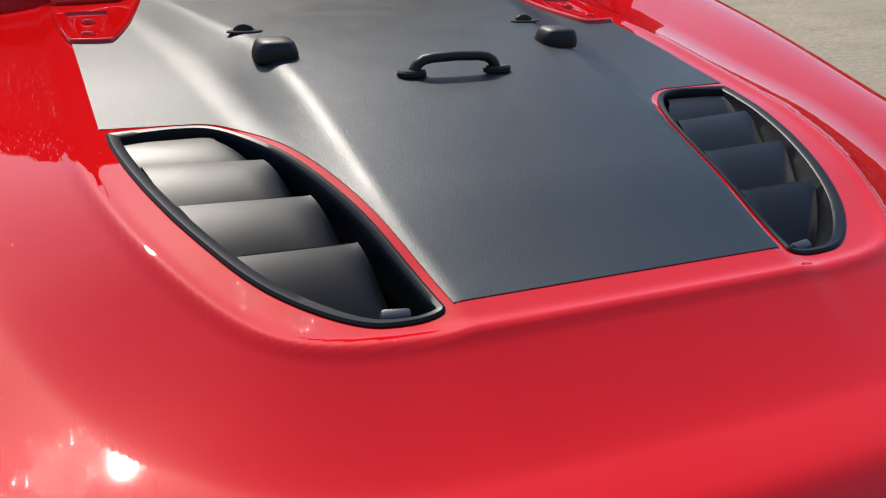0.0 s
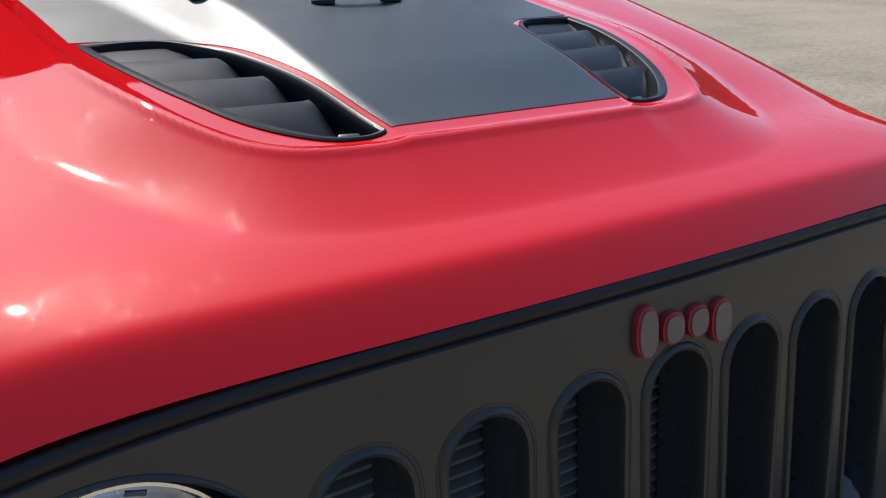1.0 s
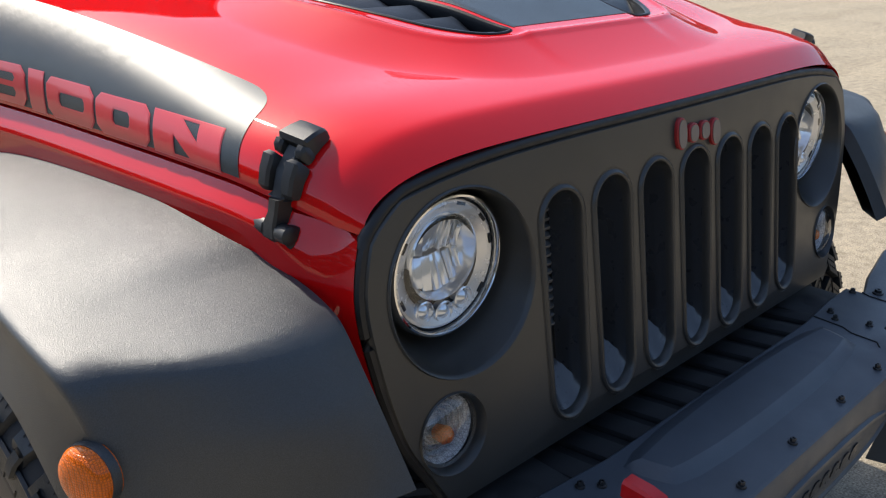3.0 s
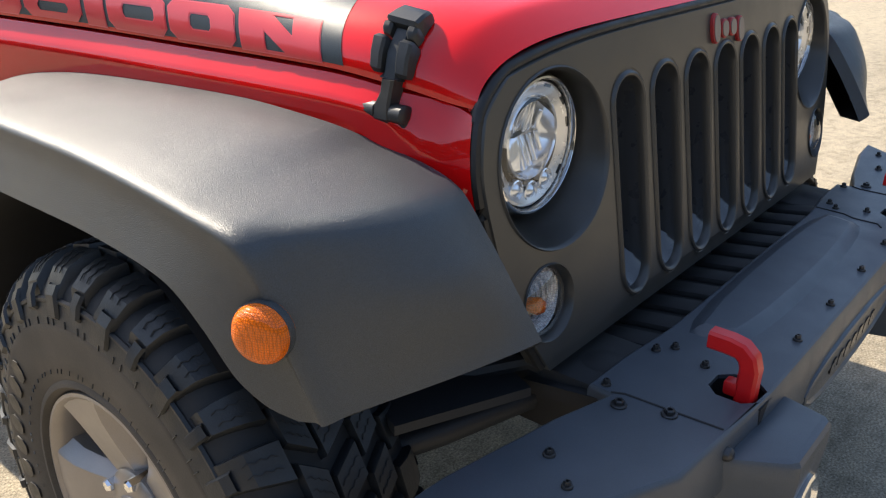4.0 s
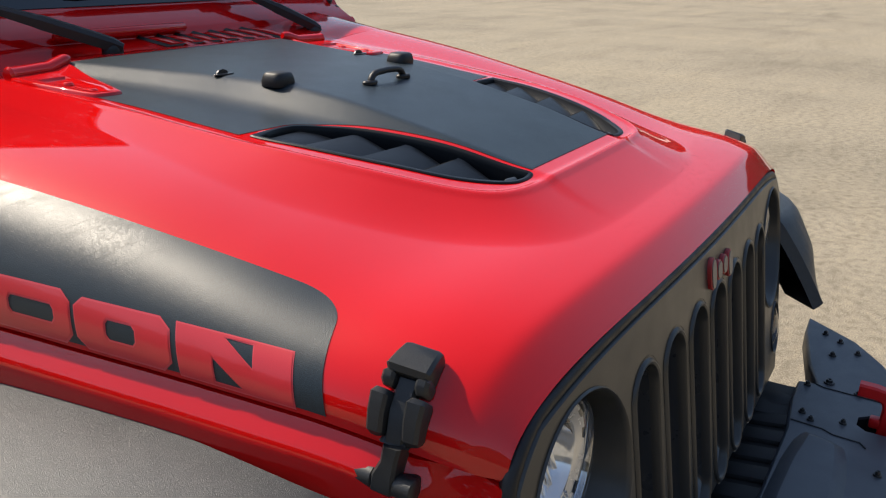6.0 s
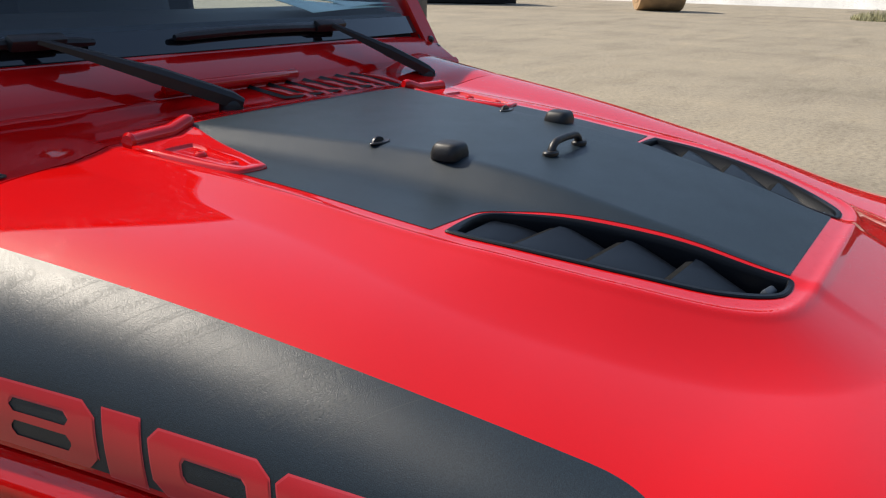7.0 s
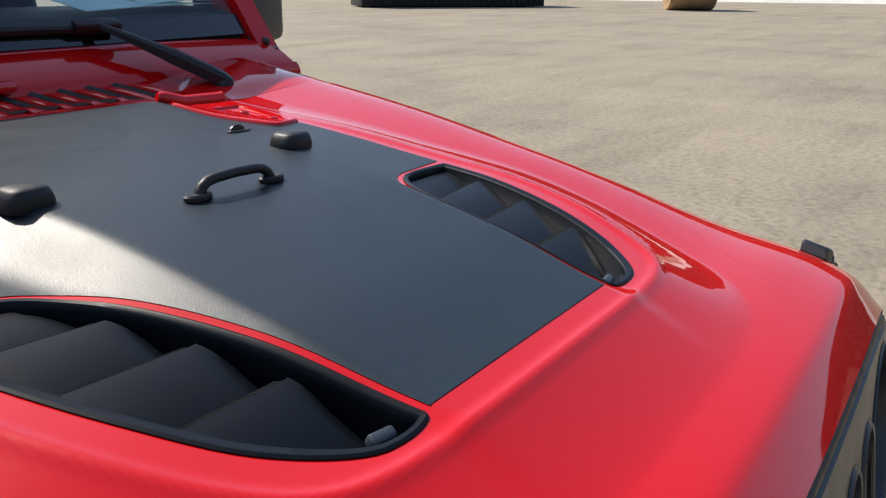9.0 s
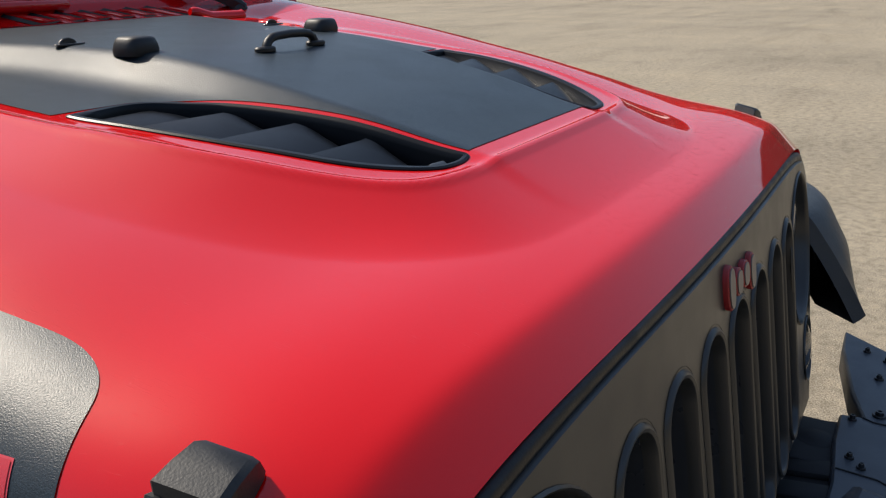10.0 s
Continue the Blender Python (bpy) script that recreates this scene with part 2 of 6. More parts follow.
    b.inputs["Strength"].default_value, b.inputs["Distance"].default_value = 0.8, 0.004
    nt.links.new(tex(150, 4), b.inputs["Height"])
    nt.links.new(b.outputs["Normal"], p.inputs["Normal"])
    return m


GROUND = ground_material()


# ---- mesh helpers ----
def lerp(a, b, t):
    return a + (b - a) * t


def curve(pts):
    """A smooth function through (argument, value) pairs."""
    xs, ys = [p[0] for p in pts], [p[1] for p in pts]
    ms = []
    for i in range(len(xs)):
        if i == 0:
            ms.append((ys[1] - ys[0]) / (xs[1] - xs[0]))
        elif i == len(xs) - 1:
            ms.append((ys[-1] - ys[-2]) / (xs[-1] - xs[-2]))
        else:
            a, b = (ys[i] - ys[i - 1]) / (xs[i] - xs[i - 1]), (ys[i + 1] - ys[i]) / (xs[i + 1] - xs[i])
            ms.append(0.0 if a * b <= 0 else 2 * a * b / (a + b))

    def f(x):
        if x <= xs[0]:
            return ys[0] + ms[0] * (x - xs[0])
        if x >= xs[-1]:
            return ys[-1] + ms[-1] * (x - xs[-1])
        i = max(k for k in range(len(xs) - 1) if xs[k] <= x)
        h = xs[i + 1] - xs[i]
        t = (x - xs[i]) / h
        return ((2 * t ** 3 - 3 * t * t + 1) * ys[i] + (t ** 3 - 2 * t * t + t) * h * ms[i]
                + (-2 * t ** 3 + 3 * t * t) * ys[i + 1] + (t ** 3 - t * t) * h * ms[i + 1])
    return f


def smooth(a, b, x):
    t = min(1.0, max(0.0, (x - a) / (b - a)))
    return t * t * (3 - 2 * t)


def rounded(points, cuts=2):
    """Cut the corners of a closed outline."""
    for _ in range(cuts):
        out = []
        for i, p in enumerate(points):
            q = points[(i + 1) % len(points)]
            out += [tuple(lerp(a, b, 0.25) for a, b in zip(p, q)), tuple(lerp(a, b, 0.75) for a, b in zip(p, q))]
        points = out
    return points


def inset(points, d):
    """An outline moved inwards by d; the outline runs anticlockwise."""
    out, n = [], len(points)
    for i in range(n):
        a, b, c = Vector(points[i - 1]), Vector(points[i]), Vector(points[(i + 1) % n])
        e = ((b - a).normalized() + (c - b).normalized()).normalized()
        out.append((b.x - e.y * d, b.y + e.x * d))
    return out


def area(points):
    return sum(p[0] * q[1] - q[0] * p[1] for p, q in zip(points, points[1:] + points[:1])) / 2


def anticlockwise(points):
    return points if area(points) > 0 else points[::-1]


def inside(points, x, y):
    hit = False
    for (x0, y0), (x1, y1) in zip(points, points[1:] + points[:1]):
        if (y0 > y) != (y1 > y) and x < (x1 - x0) * (y - y0) / (y1 - y0) + x0:
            hit = not hit
    return hit


def loft(bm, rows, closed_u=False, closed_v=False, caps=False):
    """Quads between rows of points."""
    vs = [[bm.verts.new(p) for p in row] for row in rows]
    nv, nu = len(vs), len(vs[0])
    for j in range(nv if closed_v else nv - 1):
        for i in range(nu if closed_u else nu - 1):
            bm.faces.new((vs[j][i], vs[j][(i + 1) % nu], vs[(j + 1) % nv][(i + 1) % nu], vs[(j + 1) % nv][i]))
    if caps:
        bm.faces.new(vs[0][::-1])
        bm.faces.new(vs[-1])
    return vs


def box(bm, centre, size, rot=(0, 0, 0), bevel=0.0, taper=1.0):
    m = pose(*centre, *rot)
    r = bmesh.ops.create_cube(bm, size=1.0)
    vs = r["verts"]
    for v in vs:
        k = taper if v.co.z > 0 else 1.0
        v.co = m @ Vector((v.co.x * size[0] * k, v.co.y * size[1] * k, v.co.z * size[2]))
    if bevel:
        es = list({e for v in vs for e in v.link_edges})
        bmesh.ops.bevel(bm, geom=es, offset=bevel, segments=2, profile=0.5, affect='EDGES')


def prism(bm, outline, place, depth, bevel=0.0):
    """An outline in the plane, pushed out by depth; place maps (a, b, c) to the world."""
    outline = anticlockwise(list(outline))
    if bevel:
        inner = inset(outline, bevel)
        rows = [[place(a, b, 0) for a, b in outline], [place(a, b, depth - bevel) for a, b in outline], [place(a, b, depth) for a, b in inner]]
    else:
        rows = [[place(a, b, 0) for a, b in outline], [place(a, b, depth) for a, b in outline]]
    loft(bm, rows, closed_u=True, caps=True)


def lathe(bm, profile, m, n=40, turn=360.0):
    """A profile of (radius, height) turned about the z axis of m."""
    rows = []
    for r, h in profile:
        rows.append([m @ Vector((r * math.cos(radians(turn) * k / n), r * math.sin(radians(turn) * k / n), h)) for k in range(n)])
    loft(bm, rows, closed_u=True)


def tube(bm, pts, r, n=10, caps=True, squash=1.0):
    pts = [Vector(p) for p in pts]
    rows, up = [], Vector((0.03, 0.02, 1))
    for i, p in enumerate(pts):
        d = (pts[min(i + 1, len(pts) - 1)] - pts[max(i - 1, 0)]).normalized()
        if abs(d.dot(up.normalized())) > 0.98:
            up = Vector((0, 1, 0.03))
        a = d.cross(up).normalized()
        b = a.cross(d)
        rr = r[i] if isinstance(r, (list, tuple)) else r
        rows.append([p + a * rr * math.cos(2 * math.pi * k / n) + b * rr * squash * math.sin(2 * math.pi * k / n) for k in range(n)])
    loft(bm, rows, closed_u=True, caps=caps)


def part(name, bm, mat, parent=None, label="", sharp=40.0, flat=False, turn=None):
    """One mesh object out of a bmesh, under its thing or part."""
    bmesh.ops.recalc_face_normals(bm, faces=bm.faces)
    if turn:     # open sheets face the given way
        way = sum((f.normal * f.calc_area() for f in bm.faces), Vector())
        if way.dot(Vector(turn)) < 0:
            bmesh.ops.reverse_faces(bm, faces=bm.faces)
    for f in bm.faces:
        f.smooth = not flat
    for e in bm.edges:
        if len(e.link_faces) == 2 and e.calc_face_angle(0) > radians(sharp):
            e.smooth = False
    me = bpy.data.meshes.new(name)
    bm.to_mesh(me)
    bm.free()
    for one in (mat if isinstance(mat, (list, tuple)) else [mat]):
        me.materials.append(one)
    ob = new(name, me)
    ob.parent = parent
    if label:
        ob["label"] = label
    return ob


def BM():
    return bmesh.new()


def thing(name, at=(0, 0, 0), **tags):
    ob = new(name)
    ob.location = at
    ob.empty_display_size = 0.1
    return tagged(ob, **tags)


# ---- ground and distance ----
bm = BM()
loft(bm, [[(x, y, 0) for x in (-600, -60, -12, -4, 4, 12, 60, 600)] for y in (-600, -60, -12, -4, 4, 12, 60, 600)])
ground = tagged(part("ground", bm, GROUND), "worn pale grey asphalt yard with fine stones", "ground", kind="structure")

# ---- the car ----
car = thing("off_road_car", label="red off-road car with matte black bonnet decals and black grille", category="car")

# bonnet shape: y runs from the grille to the windscreen, x across
Y0, Y1 = 0.338, 1.392
crown = curve([(0.338, 1.0800), (0.350, 1.0905), (0.362, 1.1006), (0.369, 1.1062), (0.375, 1.1104), (0.382, 1.1136), (0.392, 1.1162), (0.46, 1.128), (0.55, 1.137), (0.70, 1.164), (0.88, 1.196), (1.1, 1.222), (1.392, 1.242)])
seam_z = curve([(0.338, 1.010), (0.42, 1.030), (0.55, 1.044), (0.9, 1.051), (1.392, 1.062)])
half_w = curve([(0.338, 0.600), (0.37, 0.618), (0.42, 0.634), (0.54, 0.652), (0.75, 0.674), (1.0, 0.702), (1.392, 0.765)])
power = curve([(0.338, 7.5), (0.45, 9.6), (0.6, 9.4), (0.9, 8.6), (1.392, 9.6)])
dome_in = curve([(0.50, 0.148), (0.57, 0.150), (0.65, 0.160), (0.74, 0.165), (0.87, 0.170), (1.04, 0.184), (1.17, 0.218), (1.392, 0.275)])
dome_side = curve([(0.50, 0.170), (0.57, 0.178), (0.65, 0.196), (0.74, 0.212), (0.85, 0.238), (1.0, 0.262), (1.17, 0.292), (1.392, 0.330)])
dome_h = curve([(0.50, 0.030), (0.57, 0.036), (0.7, 0.044), (0.9, 0.047), (1.085, 0.038), (1.2, 0.032), (1.392, 0.024)])
rim_h = curve([(0.50, 0.0295), (0.57, 0.0295), (0.65, 0.0300), (0.72, 0.0282), (0.80, 0.023), (0.88, 0.016), (1.0, 0.012), (1.392, 0.010)])


def y_of(x, v):
    """The true y of the nominal v: the ends of the bonnet are bowed."""
    k = min(1.0, abs(x) / 0.72) ** 2
    lo, hi = Y0 + 0.026 * k, Y1 - 0.080 * k
    return lo + (hi - lo) * (v - Y0) / (Y1 - Y0)


def v_of(x, y):
    k = min(1.0, abs(x) / 0.72) ** 2
    lo, hi = Y0 + 0.026 * k, Y1 - 0.080 * k
    return Y0 + (y - lo) / (hi - lo) * (Y1 - Y0)


LIP = [(0.0, 0.524), (0.10, 0.524), (0.165, 0.526), (0.215, 0.530), (0.252, 0.540), (0.282, 0.562), (0.314, 0.615), (0.340, 0.675), (0.360, 0.740), (0.374, 0.810), (0.383, 0.880), (0.389, 1.0), (0.395, 1.2), (0.400, 1.392)]
lip_a, lip_b = curve([(i, p[0]) for i, p in enumerate(LIP)]), curve([(i, p[1]) for i, p in enumerate(LIP)])
LIP_SMOOTH = [(lip_a(i / 6), lip_b(i / 6)) for i in range((len(LIP) - 1) * 6 + 1)]
LIP_SMOOTH = [(-0.05, LIP_SMOOTH[0][1])] + [p for i, p in enumerate(LIP_SMOOTH) if i % 2 == 0]
for _ in range(4):     # an even round corner
    LIP_SMOOTH = [LIP_SMOOTH[0]] + [tuple((a + 2 * b + c) / 4 for a, b, c in zip(*q)) for q in zip(LIP_SMOOTH, LIP_SMOOTH[1:], LIP_SMOOTH[2:])] + [LIP_SMOOTH[-1]]
LIP_SEG = [(Vector(a), Vector(b) - Vector(a)) for a, b in zip(LIP_SMOOTH, LIP_SMOOTH[1:])]
LIP_A, LIP_D = np.array([tuple(a) for a, d in LIP_SEG]), np.array([tuple(d) for a, d in LIP_SEG])
LIP_L = (LIP_D ** 2).sum(1)
lip_x = curve([(y, x) for x, y in LIP_SMOOTH if x > 0.15])


def lip_distance(x, v):
    """Distance from the raised field's outline; negative inside."""
    out = v < 0.524 or (v < 0.528 and x < 0.165 and v < 0.5245) or x > lip_x(v)
    if not out and v > 0.57 and x < lip_x(v) - 0.04:
        return -0.04
    if x < 0.10 and v < 0.62:
        return 0.5245 - v
    if out and (v < 0.40 or x > 0.52):
        return 0.2
    q = np.array((x, v)) - LIP_A
    t = np.clip((q * LIP_D).sum(1) / LIP_L, 0.0, 1.0)
    best = math.sqrt(((q - LIP_D * t[:, None]) ** 2).sum(1).min())
    return best if out else -best


def facet(t, start=0.20, end=0.45):
    """0 to 1 along a flat slope: a crisp crease above, a softer one below."""
    m = 1.0 / (1.0 - (start + end) / 2)
    if t < start:
        return m * t * t / (2 * start)
    return m * (t - start / 2) if t < 1 - end else 1.0 - m * (1 - t) ** 2 / (2 * end)


def dome(x, v):
    x = abs(x)
    u = max(v, 0.53)
    a, s = dome_in(u) - 0.010, dome_side(u)
    h, g = dome_h(u), rim_h(u)
    d = h if x < a else lerp(h, g, facet((x - a) / (s - a))) if x < s else g
    e = lip_distance(x, v)
    d += 0.0024 * smooth(-0.013, 0.0, e) * smooth(1.30, 1.05, v)     # a low crest along the field's edge
    if e > 0:
        w = lerp(0.100, 0.072, smooth(0.75, 1.05, v))
        t = min(1.0, e / w)
        d *= (1 - t) ** 1.4 - 0.06 * smooth(0.0, 0.009, e) * (1 - t)
    return d


def top(x, v):
    """Height of the bonnet's upper side."""
    w, z0 = half_w(v), seam_z(v)
    q = max(0.0, 1 - (abs(x) / w) ** power(v))
    return z0 + (crown(v) - z0) * math.sqrt(q) + dome(x, v)


def on_top(x, y, up=0.0):
    v = v_of(x, y)
    p = Vector((x, y, top(x, v)))
    if up:
        e = 0.004
        n = Vector((top(x - e, v) - top(x + e, v), top(x, v - e) - top(x, v + e), 2 * e)).normalized()
        p = p + n * up
    return p


left_rise = curve([(0.338, 0.002), (0.45, 0.002), (0.60, 0.005), (0.75, 0.014), (0.95, 0.022), (1.2, 0.031), (1.392, 0.035)])


def lift(x, v):
    """The car leans a little: its left shoulder stands higher."""
    return left_rise(min(v, Y1)) * smooth(0.37, 0.66, x)


def half_section(v, n_top=130, n_side=24):
    """Points from the middle out over the shoulder and down to the side seam."""
    w, z0 = half_w(v), seam_z(v)
    h = crown(v) - z0
    xs = [0.86 * w * k / n_top for k in range(n_top + 1)]
    pts = [(x, top(x, v)) for x in xs]
    q0 = math.sqrt(1 - 0.86 ** power(v))
    for k in range(1, n_side + 1):
        q = q0 * (1 - k / n_side) ** 1.0
        pts.append((w * (1 - q * q) ** (1 / power(v)), z0 + h * q))
    return pts


vent_half = [(0.3490, 0.8800), (0.3475, 0.8805), (0.325, 0.883), (0.290, 0.885), (0.262, 0.882), (0.242, 0.866), (0.222, 0.834), (0.204, 0.792), (0.188, 0.738), (0.174, 0.676), (0.163, 0.612), (0.1545, 0.558), (0.1540, 0.553), (0.158, 0.549), (0.185, 0.547), (0.212, 0.552), (0.245, 0.580), (0.275, 0.618), (0.303, 0.678), (0.324, 0.738), (0.340, 0.800), (0.3485, 0.852), (0.3500, 0.876)]
VENT_OUT = anticlockwise(rounded(vent_half, 2))
VENT_HOLE = inset(VENT_OUT, 0.0020)


def bonnet_mesh():
    bm = BM()
    rows = []
    vs = [Y0 + 0.030 * (k / 10) for k in range(10)] + [lerp(Y0 + 0.030, 0.92, (k / 125) ** 1.15) for k in range(125)] + [lerp(0.92, Y1, k / 70) for k in range(71)]
    for v in vs:
        half = half_section(v)
        row = [(-x, y_of(x, v), z) for x, z in half[::-1]] + [(x, y_of(x, v), z + lift(x, v)) for x, z in half[1:]]
        rows.append(row)
    grid = loft(bm, rows)
    dead = [f for f in bm.faces if inside(VENT_HOLE, abs(f.calc_center_median().x), f.calc_center_median().y)]
    bmesh.ops.delete(bm, geom=dead, context='FACES')
    # folded edges give the sheet its thickness
    for edge_row, d in ((rows[0], Vector((0, 0.012, -0.004))), (rows[-1], Vector((0, -0.004, -0.014)))):
        loft(bm, [edge_row, [Vector(p) + d for p in edge_row]])
    for i in (0, -1):
        col = [r[i] for r in rows]
        loft(bm, [col, [Vector(p) + Vector((0.014 if p[0] < 0 else -0.014, 0, -0.002)) for p in col]])
    bmesh.ops.remove_doubles(bm, verts=bm.verts, dist=0.00002)
    return bm


bonnet = part("bonnet", bonnet_mesh(), RED, car, "glossy red bonnet with a raised centre and two vents", sharp=50)


# black decal over the bonnet's middle, with a red gap round the vents
def decal_edge(y):
    """Outer x of the decal: along the vent's inner side in front, straight behind it."""
    gap = inset(VENT_OUT, -0.008)
    if y >= 0.894:
        return 0.356 + 0.05 * (y - 0.90)
    xs = []
    for (x0, y0), (x1, y1) in zip(gap, gap[1:] + gap[:1]):
        if (y0 > y) != (y1 > y):
            xs.append(x0 + (x1 - x0) * (y - y0) / (y1 - y0))
    return min(xs) if xs else (0.152 if y < 0.7 else 0.356)


bm = BM()
XS = [0.38 * u / 76 for u in range(-76, 77)]
made = []
for k in range(201):
    y = lerp(0.556, 1.372, k / 200)
    e = decal_edge(y)
    row, last_x = [], None
    for x in XS:
        xx = min(max(x, -e), e)
        if xx != last_x:
            v = bm.verts.new(on_top(xx, y - 0.030 * (xx / 0.37) ** 2 * smooth(1.2, 1.372, y), 0.0007))
        row.append(v)
        last_x = xx
    made.append(row)
for r0, r1 in zip(made, made[1:]):
    for i in range(len(XS) - 1):
        quad = []
        for v in (r0[i], r0[i + 1], r1[i + 1], r1[i]):
            if v not in quad:
                quad.append(v)
        if len(quad) > 2:
            bm.faces.new(quad)
part("bonnet_decal", bm, DECAL, bonnet, "matte black vinyl decal", sharp=60)


# ---- bonnet vents ----
def scan(outline, y):
    xs = []
    for (x0, y0), (x1, y1) in zip(outline, outline[1:] + outline[:1]):
        if (y0 > y) != (y1 > y):
            xs.append(x0 + (x1 - x0) * (y - y0) / (y1 - y0))
    return (min(xs), max(xs)) if len(xs) > 1 else None


def bonnet_vent(side):
    def put(x, y, dz):
        p = on_top(x, y)
        return Vector((side * p.x, p.y, p.z + dz))
    outs = VENT_OUT
    bm = BM()
    # a flat rim, then a well whose outer flank leans in while its inner flank stands
    deep = [inset(outs, 0.017), inset(outs, 0.022), inset(outs, 0.029)]
    lean = [smooth(0.004, 0.040, p[0] - (scan(outs, min(max(p[1], 0.552), 0.880)) or (p[0], 0))[0]) * smooth(0.870, 0.82, p[1]) for p in outs]
    rings = [(-0.001, -0.010), (-0.001, 0.0012), (0.0012, 0.0026), (0.0085, 0.0020), (0.0105, 0.0006), (0.0120, -0.0045)]
    wide = [lerp(0.58, 1.0, smooth(0.02, 0.10, p[0] - (scan(outs, min(max(p[1], 0.552), 0.880)) or (p[0], 0))[0])) for p in outs]
    rows = []
    for d, dz in rings:
        rows.append([put(lerp(p[0], q[0], k if d > 0.002 else 1.0), lerp(p[1], q[1], k if d > 0.002 else 1.0), dz) for p, q, k in zip(outs, inset(outs, d), wide)])
    for part_of, dz in ((0.5, -0.013), (0.8, -0.023), (1.0, -0.034)):
        far = deep[0] if part_of < 0.6 else deep[1] if part_of < 0.9 else deep[2]
        rows.append([put(lerp(a[0], b[0], k), lerp(a[1], b[1], k), dz) for a, b, k in zip([(lerp(p[0], q[0], w), lerp(p[1], q[1], w)) for p, q, w in zip(outs, inset(outs, 0.014), wide)], far, lean)])
    loft(bm, rows, closed_u=True)
    frame_ob = part("hood_vent", bm, VENT, car, "black grained plastic bonnet vent with louvres", sharp=32)
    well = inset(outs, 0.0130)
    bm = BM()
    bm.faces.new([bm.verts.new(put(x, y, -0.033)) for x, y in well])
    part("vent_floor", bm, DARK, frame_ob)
    # louvres: a crest at the rear, falling forwards under the next one; the inner end is rounded off short of the wall
    ridges = [(0.872, 0.0), (0.800, 0.10), (0.726, 0.06), (0.650, 0.03), (0.560, 0.0)]
    for i in range(4):
        (ya, sa), (yb, sb) = ridges[i], ridges[i + 1]
        yb = max(yb - 0.016, 0.570)
        bm = BM()
        rows = []
        for k in range(15):
            t = k / 14
            y = lerp(ya, yb, t)
            span = scan(well, min(max(y, 0.569), 0.862))
            row = []
            for u in range(21):
                s = u / 20
                x = lerp(span[0] + (0.0035 if i and side < 0 else 0.0), span[1] + (-0.0035 if i and side > 0 else 0.0015), s)
                yy = min(y + lerp(sa, sb, t) * (x - span[0]), 0.870)
                q = 1.0 - min(1.0, (s if side < 0 else 1.0 - s) / 0.30)     # the rounded-off end
                drop = 0.0020 + 0.022 * t ** 1.9 + (0.018 if i else 0.004) * (1.0 - math.sqrt(max(0.0, 1.0 - q * q))) * smooth(0.02, 0.85, t)
                if i == 0:
                    drop += 0.003
                row.append(put(x, yy, -drop))
            rows.append(row)
        rear = [p + Vector((0, 0.0014, -0.0022)) for p in rows[0]]
        rows = [[p + Vector((0, -0.002, -0.012)) for p in rear], rear] + rows
        if side < 0:
            rows = [[r[0] + Vector((0.001, 0, -0.022)), r[0] + Vector((0, 0, -0.003))] + r for r in rows]
        else:
            rows = [r + [r[-1] + Vector((0, 0, -0.003)), r[-1] + Vector((0.001, 0, -0.022))] for r in rows]
        loft(bm, rows)
        part("louvre", bm, VENT, frame_ob, sharp=50)
        if i:
            # wire mesh sloping back from the crest to the louvre behind
            bm = BM()
            base = rows[2][3:-1] if side < 0 else rows[2][:-3]
            n = len(base) - 1
            back = lambda p, t: p + Vector((0, lerp(0.0015, 0.0095, t), lerp(-0.0018, -0.0040, t)))
            for j in range(41):
                u = j / 40 * (n - 0.01)
                a, b = int(u), u - int(u)
                p = base[a].lerp(base[a + 1], b)
                tube(bm, [back(p, 0.0), back(p, 1.0)], 0.00055, n=4)
            for t in (0.25, 0.5, 0.75, 1.0):
                tube(bm, [back(p, t) for p in base], 0.00050, n=4)
            tagged(part("vent_mesh", bm, MESH, frame_ob), kind="stuff")
    # a blunt peg at the front end of the well
    bm = BM()
    p = put(0.184, 0.569, -0.008)
    box(bm, p, (0.022, 0.010, 0.010), rot=(34, 0, side * 12), bevel=0.003)
    part("vent_peg", bm, STEEL, frame_ob)
    return frame_ob


for side in (-1, 1):
    bonnet_vent(side)


# ---- fittings on the bonnet ----
def rubber_stop(x, y):
    bm = BM()
    z = on_top(x, y).z
    out = [(math.copysign(abs(math.cos(a)) ** 0.6, math.cos(a)), math.copysign(abs(math.sin(a)) ** 0.6, math.sin(a))) for a in (2 * math.pi * k / 28 for k in range(28))]
    rows = []
    for s, h in ((1.0, -0.004), (1.03, 0.003), (0.95, 0.010), (0.86, 0.0148), (0.72, 0.0172), (0.3, 0.0180)):
        rows.append([(x + 0.023 * s * a, y + 0.021 * s * b - 0.05 * h, z + h) for a, b in out])
    loft(bm, rows, closed_u=True, caps=True)
    return part("rubber_stop", bm, RUBBER, bonnet, "black rubber windscreen stop", sharp=60)


